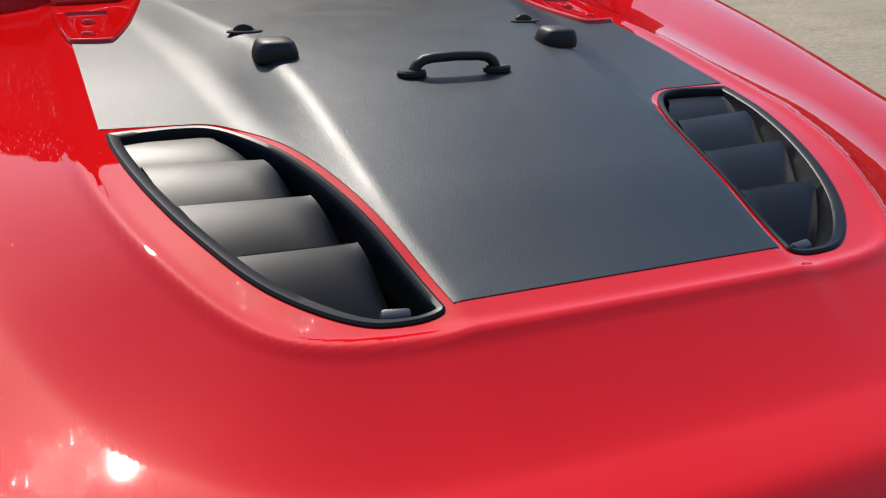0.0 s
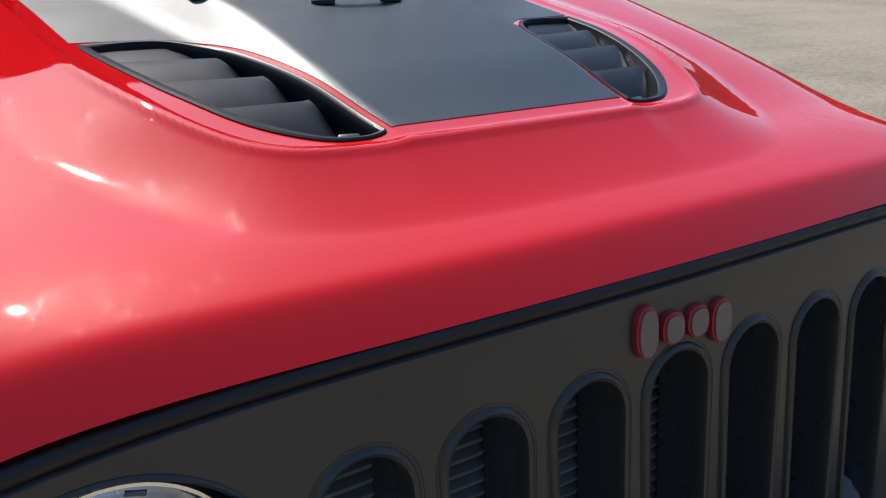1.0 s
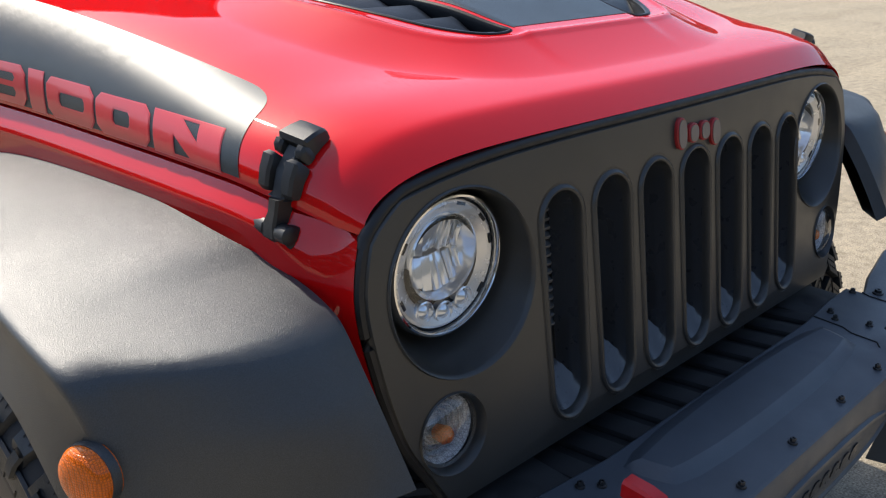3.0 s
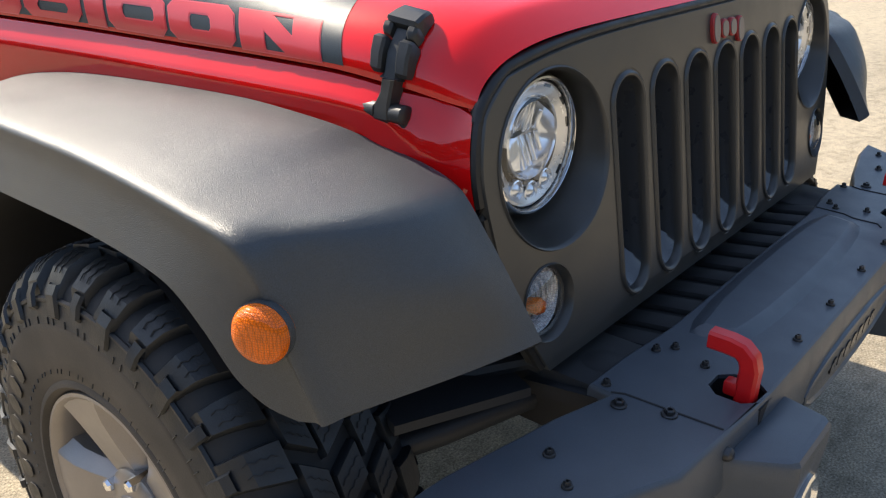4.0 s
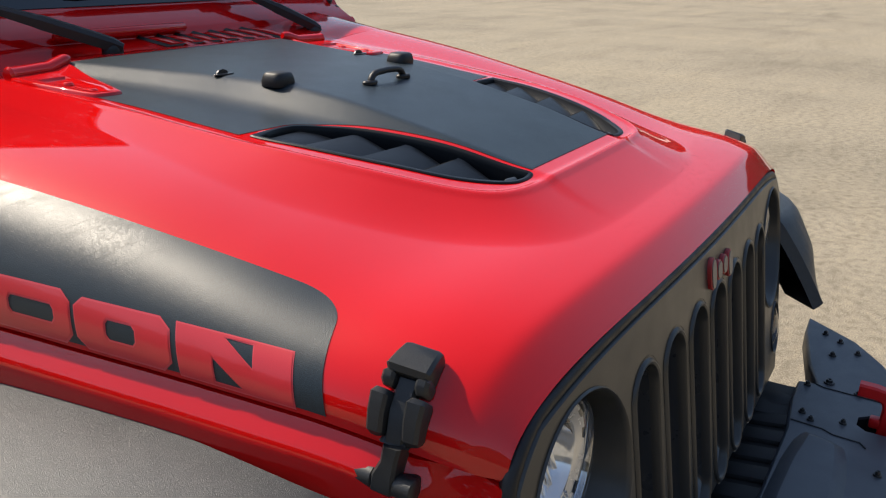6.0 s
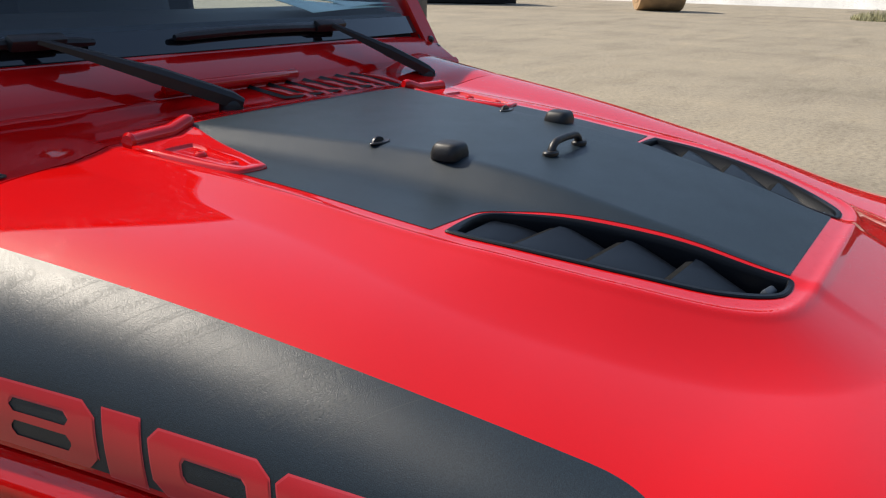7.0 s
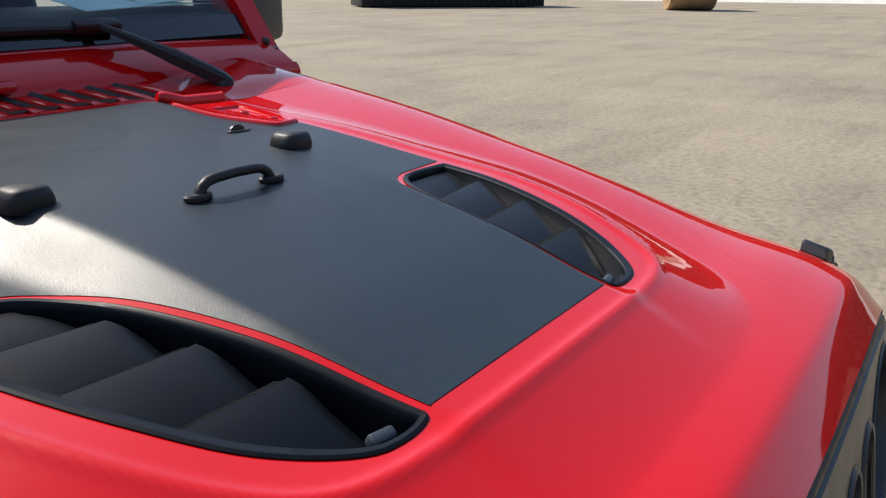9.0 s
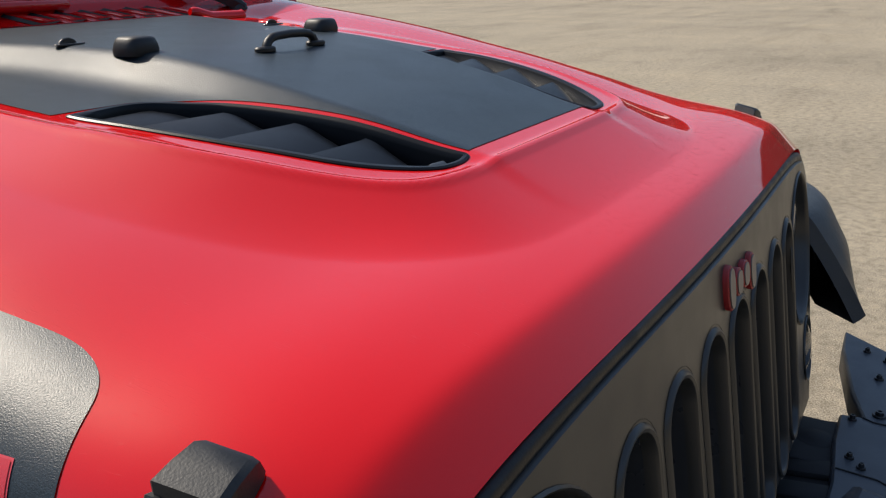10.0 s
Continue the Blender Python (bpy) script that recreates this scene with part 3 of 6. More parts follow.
def footman_loop(x, y):
    """A flat oval pad with a low tongue on it."""
    bm = BM()
    z = on_top(x, y).z
    prism(bm, [(0.021 * math.cos(2 * math.pi * k / 20), 0.0085 * math.sin(2 * math.pi * k / 20)) for k in range(20)], lambda a, b, c: (x + a, y + b, z + 0.0005 + c), 0.002, 0.0008)
    tongue = [(-0.0135, 0.002), (0.0125, 0.002), (0.0085, 0.0066), (0.0015, 0.0092), (-0.006, 0.0086), (-0.011, 0.0056)]
    loft(bm, [[(x + a * k, y + 0.003 + dy, z + h * k) for a, h in tongue] for dy, k in ((-0.0022, 0.9), (-0.0012, 1.0), (0.0012, 1.0), (0.0022, 0.9))], closed_u=True, caps=True)
    return part("strap_loop", bm, BOLT, bonnet, "small black strap pad")


def bonnet_handle():
    z = on_top(0, 0.897).z
    y = 0.897
    pts = []
    for x, h in ((-0.047, 0.003), (-0.046, 0.010), (-0.043, 0.018), (-0.036, 0.0245), (-0.026, 0.027), (0.0, 0.0285), (0.026, 0.027), (0.036, 0.0245), (0.043, 0.018), (0.046, 0.010), (0.047, 0.003)):
        pts.append((x, y, z + h))
    bm = BM()
    pts = [(x, yy, z + (zz - z) * 0.66) for x, yy, zz in pts]
    tube(bm, pts, [0.0066, 0.006, 0.0056, 0.0054, 0.0053, 0.0053, 0.0053, 0.0054, 0.0056, 0.006, 0.0066], n=14)
    for x in (-0.049, 0.049):
        prism(bm, [(0.016 * math.cos(2 * math.pi * k / 24), 0.010 * math.sin(2 * math.pi * k / 24)) for k in range(24)], lambda a, b, c, x=x: (x + a, y + b, z + 0.0008 + c), 0.006, 0.002)
    return part("bonnet_handle", bm, RUBBER, bonnet, "black grab handle with two round feet")


for side in (-1, 1):
    rubber_stop(side * 0.171, 0.985)
    footman_loop(side * 0.183, 1.088)
bonnet_handle()


def bonnet_hinge(side):
    """Folded red hinge plate with raised edges, two screws and a knuckle at the rear."""
    def put(x, y, up):
        p = on_top(x, y, up)
        return Vector((side * p.x, p.y, p.z))
    plate = [(0.324, 1.164), (0.330, 1.160), (0.366, 1.162), (0.372, 1.168), (0.382, 1.235), (0.388, 1.300), (0.388, 1.334), (0.384, 1.338), (0.280, 1.346), (0.276, 1.340), (0.290, 1.285), (0.308, 1.215)]
    plate = anticlockwise(rounded(plate, 1))
    bm = BM()
    rings = [(-0.003, -0.002), (-0.002, 0.003), (0.0, 0.0052), (0.0030, 0.0060), (0.0055, 0.0056)]
    rows = [[put(x, y, h) for x, y in inset(plate, d)] for d, h in rings]
    loft(bm, rows, closed_u=True)
    # a sunk pan with the two screws
    pan = anticlockwise(rounded([(0.336, 1.172), (0.362, 1.174), (0.374, 1.290), (0.372, 1.296), (0.322, 1.300), (0.319, 1.294)], 1))
    rim = [put(x, y, 0.0056) for x, y in inset(plate, 0.0055)]
    pan_rows = [[put(x, y, h) for x, y in inset(pan, d)] for d, h in ((0.0, 0.0056), (0.0030, 0.0018), (0.0045, 0.0012))]
    edges = []
    for loop in (rim, pan_rows[0]):
        vs = [bm.verts.new(p) for p in loop]
        edges += [bm.edges.new((a, b)) for a, b in zip(vs, vs[1:] + vs[:1])]
    made = bmesh.ops.triangle_fill(bm, use_beauty=True, use_dissolve=False, edges=edges, normal=(0, 0, 1))
    dead = [f for f in made["geom"] if isinstance(f, bmesh.types.BMFace) and inside([(p.x, p.y) for p in pan_rows[0]], f.calc_center_median().x, f.calc_center_median().y)]
    bmesh.ops.delete(bm, geom=dead, context='FACES')
    loft(bm, pan_rows, closed_u=True)
    bm.faces.new([bm.verts.new(p) for p in pan_rows[-1]])
    bmesh.ops.remove_doubles(bm, verts=bm.verts, dist=0.00005)
    hinge = part("bonnet_hinge", bm, RED, car, "red painted steel bonnet hinge with two screws")
    bm = BM()
    tube(bm, [put(x, 1.356 - 0.10 * (x - 0.29), 0.007) for x in (0.266, 0.270, 0.276, 0.31, 0.378, 0.384, 0.388)], [0.006, 0.0095, 0.0115, 0.0118, 0.0118, 0.0130, 0.0095], n=16)
    part("hinge_knuckle", bm, RED, hinge)
    for x, y in ((0.350, 1.196), (0.347, 1.256)):
        bm = BM()
        p = put(x, y, 0.0012)
        lathe(bm, [(0.0001, 0.0030), (0.0028, 0.0030), (0.0030, 0.0052), (0.0062, 0.0048), (0.0080, 0.0030), (0.0092, 0.0010), (0.0092, -0.002)], Matrix.Translation(p), 16)
        part("hinge_screw", bm, RED, hinge)


for side in (-1, 1):
    bonnet_hinge(side)


# ---- side decal with blocky red lettering shapes ----
SECTION_CACHE = {}


def on_side(d, v, side, up=0.0):
    """A point d metres up the skin from the side seam."""
    key = round(v, 5)
    if key not in SECTION_CACHE:
        pts = half_section(v, 60, 60)[::-1]
        acc = [0.0]
        for a, b in zip(pts, pts[1:]):
            acc.append(acc[-1] + math.hypot(b[0] - a[0], b[1] - a[1]))
        SECTION_CACHE[key] = (pts, acc)
    pts, acc = SECTION_CACHE[key]
    i = min(max(int(np.searchsorted(acc, d)) - 1, 0), len(pts) - 2)
    t = (d - acc[i]) / (acc[i + 1] - acc[i])
    x, z = lerp(pts[i][0], pts[i + 1][0], t), lerp(pts[i][1], pts[i + 1][1], t)
    nx, nz = pts[i + 1][1] - pts[i][1], pts[i][0] - pts[i + 1][0]
    k = up / math.hypot(nx, nz)
    return Vector((side * (x + nx * k), y_of(x, v), z + nz * k + (lift(x, v) if side > 0 else 0.0)))


def printed(parent, text, v, d, size, side):
    """A word printed on the side decal; it reads from the car's rear to its front."""
    data = bpy.data.curves.new("word", 'FONT')
    data.body, data.size, data.resolution_u = text, size, 3
    tmp = new("word", data)
    me = bpy.data.meshes.new_from_object(tmp.evaluated_get(bpy.context.evaluated_depsgraph_get()))
    bpy.data.objects.remove(tmp)
    bpy.data.curves.remove(data)
    bm = BM()
    bm.from_mesh(me)
    bpy.data.meshes.remove(me)
    limit = (DECAL_TOP(v - 0.03) - d - 0.003) / 0.71
    bmesh.ops.bisect_plane(bm, geom=bm.verts[:] + bm.edges[:] + bm.faces[:], plane_co=(limit, 0, 0), plane_no=(1, 0.9, 0), clear_outer=True)
    for k in range(1, 40):     # narrow strips follow the curve
        if k * 0.003 < limit:
            bmesh.ops.bisect_plane(bm, geom=bm.verts[:] + bm.edges[:] + bm.faces[:], plane_co=(k * 0.003, 0, 0), plane_no=(1, 0, 0))
    for p in bm.verts:
        p.co = on_side(d + (p.co.x + p.co.y) * 0.71, v + (p.co.y - p.co.x) * 0.71, side, 0.00095)
    return part("printed_word", bm, GHOST, parent, "faint grey printed word")


DECAL_TOP = curve([(0.50, 0.128), (0.62, 0.138), (0.9, 0.160), (1.392, 0.196)])


def side_decal(side):
    bm = BM()
    rows = []
    full = 1.0 if side < 0 else 0.70
    for k in range(141):
        v = lerp(0.540, Y1 - 0.004, (k / 140) ** 1.25)
        t = min(1.0, (v - 0.540) / 0.080)
        d1 = full * DECAL_TOP(v) * (0.62 + 0.38 * math.sqrt(1 - (1 - t) ** 2.4))
        rows.append([on_side(lerp(0.006, d1, u / 28), v - 0.028 * (1 - u / 28) * smooth(0.70, 0.54, v), side, 0.0008) for u in range(29)])
    loft(bm, rows)
    decal = part("side_decal", bm, DECAL, bonnet, "matte black vinyl side decal with red lettering shapes", sharp=60)
    if side < 0:
        # faint printed lines over the shoulder
        for text, v, d, size in (("44", 1.304, 0.137, 0.034), ("25", 1.251, 0.143, 0.020), ("8.0", 1.218, 0.141, 0.025), ("0", 1.203, 0.121, 0.030), ("Axle Ratio", 1.173, 0.139, 0.0145),
                                 ("Locking Differential", 1.150, 0.119, 0.0140), ("Transfer Case", 1.084, 0.141, 0.0145), ("Low-Gear", 1.060, 0.117, 0.0145), ("Differential", 1.007, 0.127, 0.0140),
                                 ("Steel", 0.907, 0.109, 0.0135), ("Steel", 0.885, 0.088, 0.0135), ("Powder", 0.879, 0.137, 0.0150), ("Coat", 0.869, 0.129, 0.0150), ("RXF", 0.857, 0.115, 0.0230), ("BR4", 0.840, 0.099, 0.0230)):
            printed(bonnet, text, v, d, size, side)
        for v, d, n in ((1.285, 0.112, 0.07), (1.245, 0.120, 0.07), (1.190, 0.112, 0.09), (1.150, 0.116, 0.085), (1.105, 0.103, 0.095), (1.065, 0.113, 0.08), (1.030, 0.098, 0.095), (0.985, 0.105, 0.08), (0.945, 0.090, 0.09), (0.905, 0.106, 0.072), (0.848, 0.095, 0.080), (0.828, 0.080, 0.095), (0.880, 0.078, 0.05)):
            bm = BM()
            loft(bm, [[on_side(d + 0.71 * n * k / 12 + h, v - 0.71 * n * k / 12 + h, side, 0.00095) for k in range(13)] for h in (0.0, 0.0005)])
            part("printed_line", bm, GHOST, bonnet)
        for v, d, n in ((1.200, 0.130, 0.040), (1.090, 0.130, 0.045), (0.893, 0.144, 0.070)):
            bm = BM()
            loft(bm, [[on_side(d - 0.71 * n * k / 12 + h, v - 0.71 * n * k / 12 - h, side, 0.00095) for k in range(13)] for h in (0.0, 0.0005)])
            part("printed_line", bm, GHOST, bonnet)
    # plain rounded blocks with windows stand for the lettering
    block = [(0.00, 0.20), (0.10, 0.0), (0.90, 0.0), (1.0, 0.20), (1.0, 0.80), (0.90, 1.0), (0.10, 1.0), (0.0, 0.80)]
    square = [(0.0, 0.0), (1.0, 0.0), (1.0, 1.0), (0.0, 1.0)]
    def slot(a0, a1, b0, b1):
        return [(a0 + 0.03, b0), (a1 - 0.03, b0), (a1, b0 + 0.08), (a1, b1 - 0.08), (a1 - 0.03, b1), (a0 + 0.03, b1), (a0, b1 - 0.08), (a0, b0 + 0.08)]
    shapes = ((0.551, 0.147, square, [[(0.67, 0.09), (0.44, 0.09), (0.67, 0.50)], [(0.33, 0.91), (0.33, 0.50), (0.56, 0.91)]]), (0.706, 0.138, block, [slot(0.36, 0.66, 0.32, 0.68)]),
              (0.850, 0.136, block, [slot(0.20, 0.72, 0.34, 0.66)]), (0.994, 0.047, square, []), (1.050, 0.146, block, [slot(0.24, 0.74, 0.60, 0.76), slot(0.24, 0.74, 0.24, 0.40)]),
              (1.204, 0.146, block, [slot(0.28, 0.72, 0.30, 0.72)]))
    for v0, w, outline, windows in shapes:
        h0, h1 = 0.004, 0.056 + 0.010 * smooth(0.6, 1.2, v0)

        def place(a, b, up):
            return on_side(lerp(h0, h1, b), v0 + a * w + 0.018 * (b - 0.3), side, up)
        for kind, grow, up, mat in (("block_edge", 0.0, 0.0013, LETTER_EDGE), ("decal_block", 0.0022, 0.0018, LETTER)):
            bm = BM()
            edges = []
            scaled = [[(a * w, b * (h1 - h0)) for a, b in q] for q in [outline] + windows]
            loops = [inset(anticlockwise(scaled[0]), grow)] + [inset(anticlockwise(q), -grow) for q in scaled[1:]]
            for loop in loops:
                vs = [bm.verts.new((a, b, 0)) for a, b in loop]
                edges += [bm.edges.new((p, q)) for p, q in zip(vs, vs[1:] + vs[:1])]
            bmesh.ops.triangle_fill(bm, use_beauty=True, use_dissolve=False, edges=edges, normal=(0, 0, 1))
            dead = [f for f in bm.faces if any(inside(q, f.calc_center_median().x, f.calc_center_median().y) for q in loops[1:])]
            bmesh.ops.delete(bm, geom=dead, context='FACES')
            for k in range(1, 14):     # narrow strips follow the curve
                bmesh.ops.bisect_plane(bm, geom=bm.verts[:] + bm.edges[:] + bm.faces[:], plane_co=(0, k * (h1 - h0) / 14, 0), plane_no=(0, 1, 0))
            for k in range(1, 6):
                bmesh.ops.bisect_plane(bm, geom=bm.verts[:] + bm.edges[:] + bm.faces[:], plane_co=(k * w / 6, 0, 0), plane_no=(1, 0, 0))
            for p in bm.verts:
                p.co = place(p.co.x / w, p.co.y / (h1 - h0), up)
            part(kind, bm, mat, bonnet, "plain red block shape cut in the side decal" if kind == "decal_block" else "", turn=(side, 0, 0.3))
    return decal


for side in (-1, 1):
    side_decal(side)


# ---- front wings, the red strips under the bonnet ----
side_x = curve([(0.64, 0.515), (0.70, 0.548), (0.76, 0.580), (0.85, 0.602), (0.93, 0.612), (1.00, 0.598), (1.02, 0.580), (1.0405, 0.553)])


def front_wing(side):
    bm = BM()
    rows = []
    for k in range(60):
        v = lerp(0.338, 1.56, k / 59)
        w = half_w(min(v, Y1)) + max(0, v - Y1) * 0.09
        z1 = (seam_z(v) if v < Y1 else seam_z(Y1)) - 0.006 + lift(side * w, v)
        y = y_of(w, min(v, Y1)) + max(0, v - Y1)
        row = []
        for j in range(13):
            t = j / 12
            z = lerp(z1, lerp(0.765, 0.925, smooth(0.37, 0.46, v)), t)
            x = lerp(side_x(z) + 0.011, w - 0.002 + 0.018 * smooth(0, 0.25, t), smooth(0.338, 0.42, v))
            yy = y - 0.035 * t * smooth(0.5, 0.34, v)
            row.append((side * x, yy, z))
        rows.append(row)
    loft(bm, rows)
    # inner return under the bonnet's edge
    loft(bm, [[r[0] for r in rows], [(r[0][0] - side * 0.03, r[0][1], r[0][2] + 0.001) for r in rows]])
    return part("front_wing", bm, RED, car, "glossy red front wing strip below the bonnet", sharp=50)


for side in (-1, 1):
    front_wing(side)


# ---- wheel arch flares ----
def arch_flare(side):
    # stations from the rear to the front tip: inner edge, outer ridge, lower edge
    st = [((0.715, 1.40, 0.80), (0.900, 1.30, 0.72), (0.915, 1.28, 0.66)),
          ((0.710, 1.345, 0.880), (0.905, 1.235, 0.845), (0.925, 1.205, 0.765)),
          ((0.705, 1.270, 0.945), (0.915, 1.130, 0.935), (0.932, 1.105, 0.850)),
          ((0.695, 1.120, 0.979), (0.918, 1.000, 0.977), (0.935, 0.995, 0.888)),
          ((0.690, 0.972, 0.990), (0.918, 0.893, 0.985), (0.936, 0.895, 0.894)),
          ((0.684, 0.727, 0.994), (0.916, 0.700, 0.981), (0.936, 0.700, 0.894)),
          ((0.676, 0.529, 0.985), (0.914, 0.555, 0.969), (0.935, 0.572, 0.887)),
          ((0.652, 0.456, 0.963), (0.912, 0.468, 0.957), (0.934, 0.500, 0.875)),
          ((0.647, 0.386, 0.949), (0.908, 0.412, 0.946), (0.932, 0.450, 0.843)),
          ((0.646, 0.346, 0.934), (0.903, 0.392, 0.930), (0.930, 0.425, 0.818)),
          ((0.645, 0.303, 0.884), (0.894, 0.374, 0.888), (0.926, 0.408, 0.795)),
          ((0.642, 0.262, 0.824), (0.884, 0.352, 0.815), (0.910, 0.380, 0.762)),
          ((0.638, 0.230, 0.772), (0.872, 0.332, 0.742), (0.892, 0.356, 0.745))]
    cols = []
    for a in range(3):
        cs = []
        for ax in range(3):
            cs.append(curve([(i, s[a][ax]) for i, s in enumerate(st)]))
        cols.append(cs)
    rows = []
    n = 96
    for k in range(n + 1):
        u = k / n * (len(st) - 1)
        inn, rid, low = (Vector((c[0](u), c[1](u), c[2](u))) for c in cols)
        back = inn + Vector((-0.003, 0.006, -0.008))
        bulge = 0.036 * smooth(7.5, 8.8, u) * lerp(1.0, 0.25, smooth(10.2, 12.0, u))
        row = [back + Vector((-0.005, 0.01, -0.008)), back, inn]
        for t in (0.1, 0.2, 0.35, 0.5, 0.65, 0.8, 0.9):
            p = inn.lerp(rid, t)
            p.z += 0.004 * math.sin(math.pi * t)
            p.y -= bulge * math.sin(math.pi * min(1.0, t * 1.15)) ** 0.8 if t < 0.87 else 0.0
            row.append(p)
        # rounded ridge
        b = rid + Vector((0.014, 0, -0.001))
        c0, c1, c2 = inn.lerp(rid, 0.95), b, rid.lerp(low, 0.16) + Vector((0.004, 0, 0))
        for t in (0.0, 0.2, 0.4, 0.6, 0.8, 1.0):
            row.append(c0 * (1 - t) ** 2 + c1 * 2 * t * (1 - t) + c2 * t * t)
        row += [rid.lerp(low, 0.45), rid.lerp(low, 0.75), rid.lerp(low, 0.96), low, low + Vector((-0.008, 0.001, -0.003)), low + Vector((-0.035, 0.012, 0.006)), inn.lerp(low, 0.5) + Vector((0, 0.03, -0.03))]
        rows.append([(side * p.x, p.y, p.z) for p in row])
    bm = BM()
    loft(bm, rows)
    bm.faces.new([bm.verts.new(p) for p in rows[-1]])
    fl = part("arch_flare", bm, FLARE, car, "black grained plastic wheel arch flare", sharp=38)
    # amber marker lamp in the outer face
    bm = BM()
    m = Matrix.Translation((side * 0.913, 0.374, 0.850)) @ Euler((0, radians(84 * side), radians(-22 * side))).to_matrix().to_4x4()
    lathe(bm, [(0.0001, 0.014), (0.012, 0.0135), (0.022, 0.0115), (0.028, 0.0080), (0.0315, 0.002), (0.0315, -0.012)], m, 32)
    lamp = part("side_marker", bm, AMBER, fl, "round amber side marker lamp")
    bm = BM()
    lathe(bm, [(0.0315, -0.01), (0.0315, 0.0005), (0.0322, 0.0005), (0.0326, -0.001), (0.0326, -0.01)], m, 32)
    part("lamp_seal", bm, FLARE, fl)
    return fl


for side in (-1, 1):
    arch_flare(side)


# ---- grille ----
GX = 0.012    # the slots sit a touch off the middle


def gy(z):
    return 0.278 + (z - 0.695) * 0.142


def on_grille(x, z, out=0.0):
    return Vector((x, gy(z) + 0.022 * (x / 0.6) ** 2 - out, z))


SLOTS = [GX + 0.1045 * k for k in range(-3, 4)]
SLOT_TOP, SLOT_BOT, SLOT_R = 1.003, 0.6945, 0.0360


def slot_outline(cx, r=SLOT_R, grow=0.0):
    pts = []
    for k in range(13):
        a = math.pi * k / 12
        pts.append((cx + (r + grow) * math.cos(a), SLOT_TOP - r + (r + grow) * math.sin(a)))
    for k in range(13):
        a = math.pi + math.pi * k / 12
        pts.append((cx + (r + grow) * 0.92 * math.cos(a), SLOT_BOT + r + (r + grow) * math.sin(a)))
    return pts


HL = (0.471, 0.938)          # headlamp centre
RECESS = (0.472, 0.926, 0.112)  # round recess
SIG = (0.513, 0.748)


def circle(cx, cz, r, n=36, stretch=1.0):
    return [(cx + r * math.cos(2 * math.pi * k / n), cz + r * stretch * math.sin(2 * math.pi * k / n)) for k in range(n)]


HOLES = [slot_outline(c) for c in SLOTS] + [circle(s * RECESS[0], RECESS[1], RECESS[2]) for s in (-1, 1)] + [circle(s * SIG[0], SIG[1], 0.050) for s in (-1, 1)]


def grille_outline():
    zs = [0.655 + (1.0405 - 0.655) * k / 30 for k in range(31)]
    right = [(side_x(z), z) for z in zs]
    arc = [(x, 1.0660 - 0.0255 * (abs(x) / 0.553) ** 5) for x in [0.553 - 1.106 * k / 40 for k in range(1, 40)]]
    left = [(-x, z) for x, z in right[::-1]]
    return right + arc + left


def grille_panel():
    """A pressed panel with slots and round openings cut through."""
    bm = BM()
    edges = []
    for loop in [grille_outline()] + HOLES:
        vs = [bm.verts.new((x, 0, z)) for x, z in loop]
        edges += [bm.edges.new((a, b)) for a, b in zip(vs, vs[1:] + vs[:1])]
    bmesh.ops.triangle_fill(bm, use_beauty=True, use_dissolve=False, edges=edges)
    dead = [f for f in bm.faces if any(inside(h, f.calc_center_median().x, f.calc_center_median().z) for h in HOLES)]
    bmesh.ops.delete(bm, geom=dead, context='FACES')
    for v in bm.verts:
        v.co = on_grille(v.co.x, v.co.z)
    # turned-in edges
    rim = grille_outline()
    loft(bm, [[on_grille(x, z) for x, z in rim], [on_grille(x * 1.006, z + 0.002, -0.006) for x, z in rim], [on_grille(x * 1.006, z, -0.035) for x, z in rim]], closed_u=True)
    bmesh.ops.remove_doubles(bm, verts=bm.verts, dist=0.0001)
    return bm


grille = part("grille", grille_panel(), GRILLE, car, "satin black grille panel with seven upright slots", sharp=45, flat=False)


def slot_trim(cx):
    bm = BM()
    rows = []
    for g, out in ((0.0110, 0.0004), (0.0100, -0.0010), (0.0088, -0.0010), (0.0072, 0.0028), (0.0045, 0.0042), (0.0015, 0.0030), (0.0, 0.0), (-0.001, -0.012)):
        rows.append([on_grille(x, z, out) for x, z in slot_outline(cx, grow=g)])
    loft(bm, rows, closed_u=True)
    part("slot_surround", bm, GRILLE, grille)
    # tunnel behind the opening, with a sill that climbs inwards
    bm = BM()
    rows = []
    for g, out, climb in ((-0.001, -0.010, 0.0), (-0.002, -0.020, 0.007), (-0.003, -0.030, 0.018), (-0.004, -0.040, 0.027), (-0.006, -0.050, 0.032)):
        rows.append([on_grille(x, z + climb * smooth(0.735, 0.715, z), out) for x, z in slot_outline(cx, grow=g)])
    loft(bm, rows, closed_u=True)
    part("slot_tunnel", bm, TUNNEL, grille)


for c in SLOTS:
    slot_trim(c)

# black seal between bonnet and grille
bm = BM()
seal = [(x, 1.0660 - 0.0255 * (abs(x) / 0.553) ** 5) for x in [0.545 - 1.09 * k / 60 for k in range(61)]]
ends = [(side_x(z), z) for z in (0.99, 1.000, 1.010, 1.020, 1.030)]
seal = ends + seal + [(-x, z) for x, z in ends[::-1]]
tube(bm, [on_grille(x, z + 0.006, -0.011) for x, z in seal], 0.0090, n=10)
part("bonnet_seal", bm, RUBBER, car, "black rubber seal along the bonnet's front edge")

for s in (-1, 1):
    bm = BM()
    tube(bm, [on_grille(s * (side_x(z) + 0.003), z, -0.010) for z in [0.66 + 0.36 * k / 24 for k in range(25)]], 0.0075, n=8)
    part("side_seal", bm, RUBBER, car, "black rubber seal beside the grille")

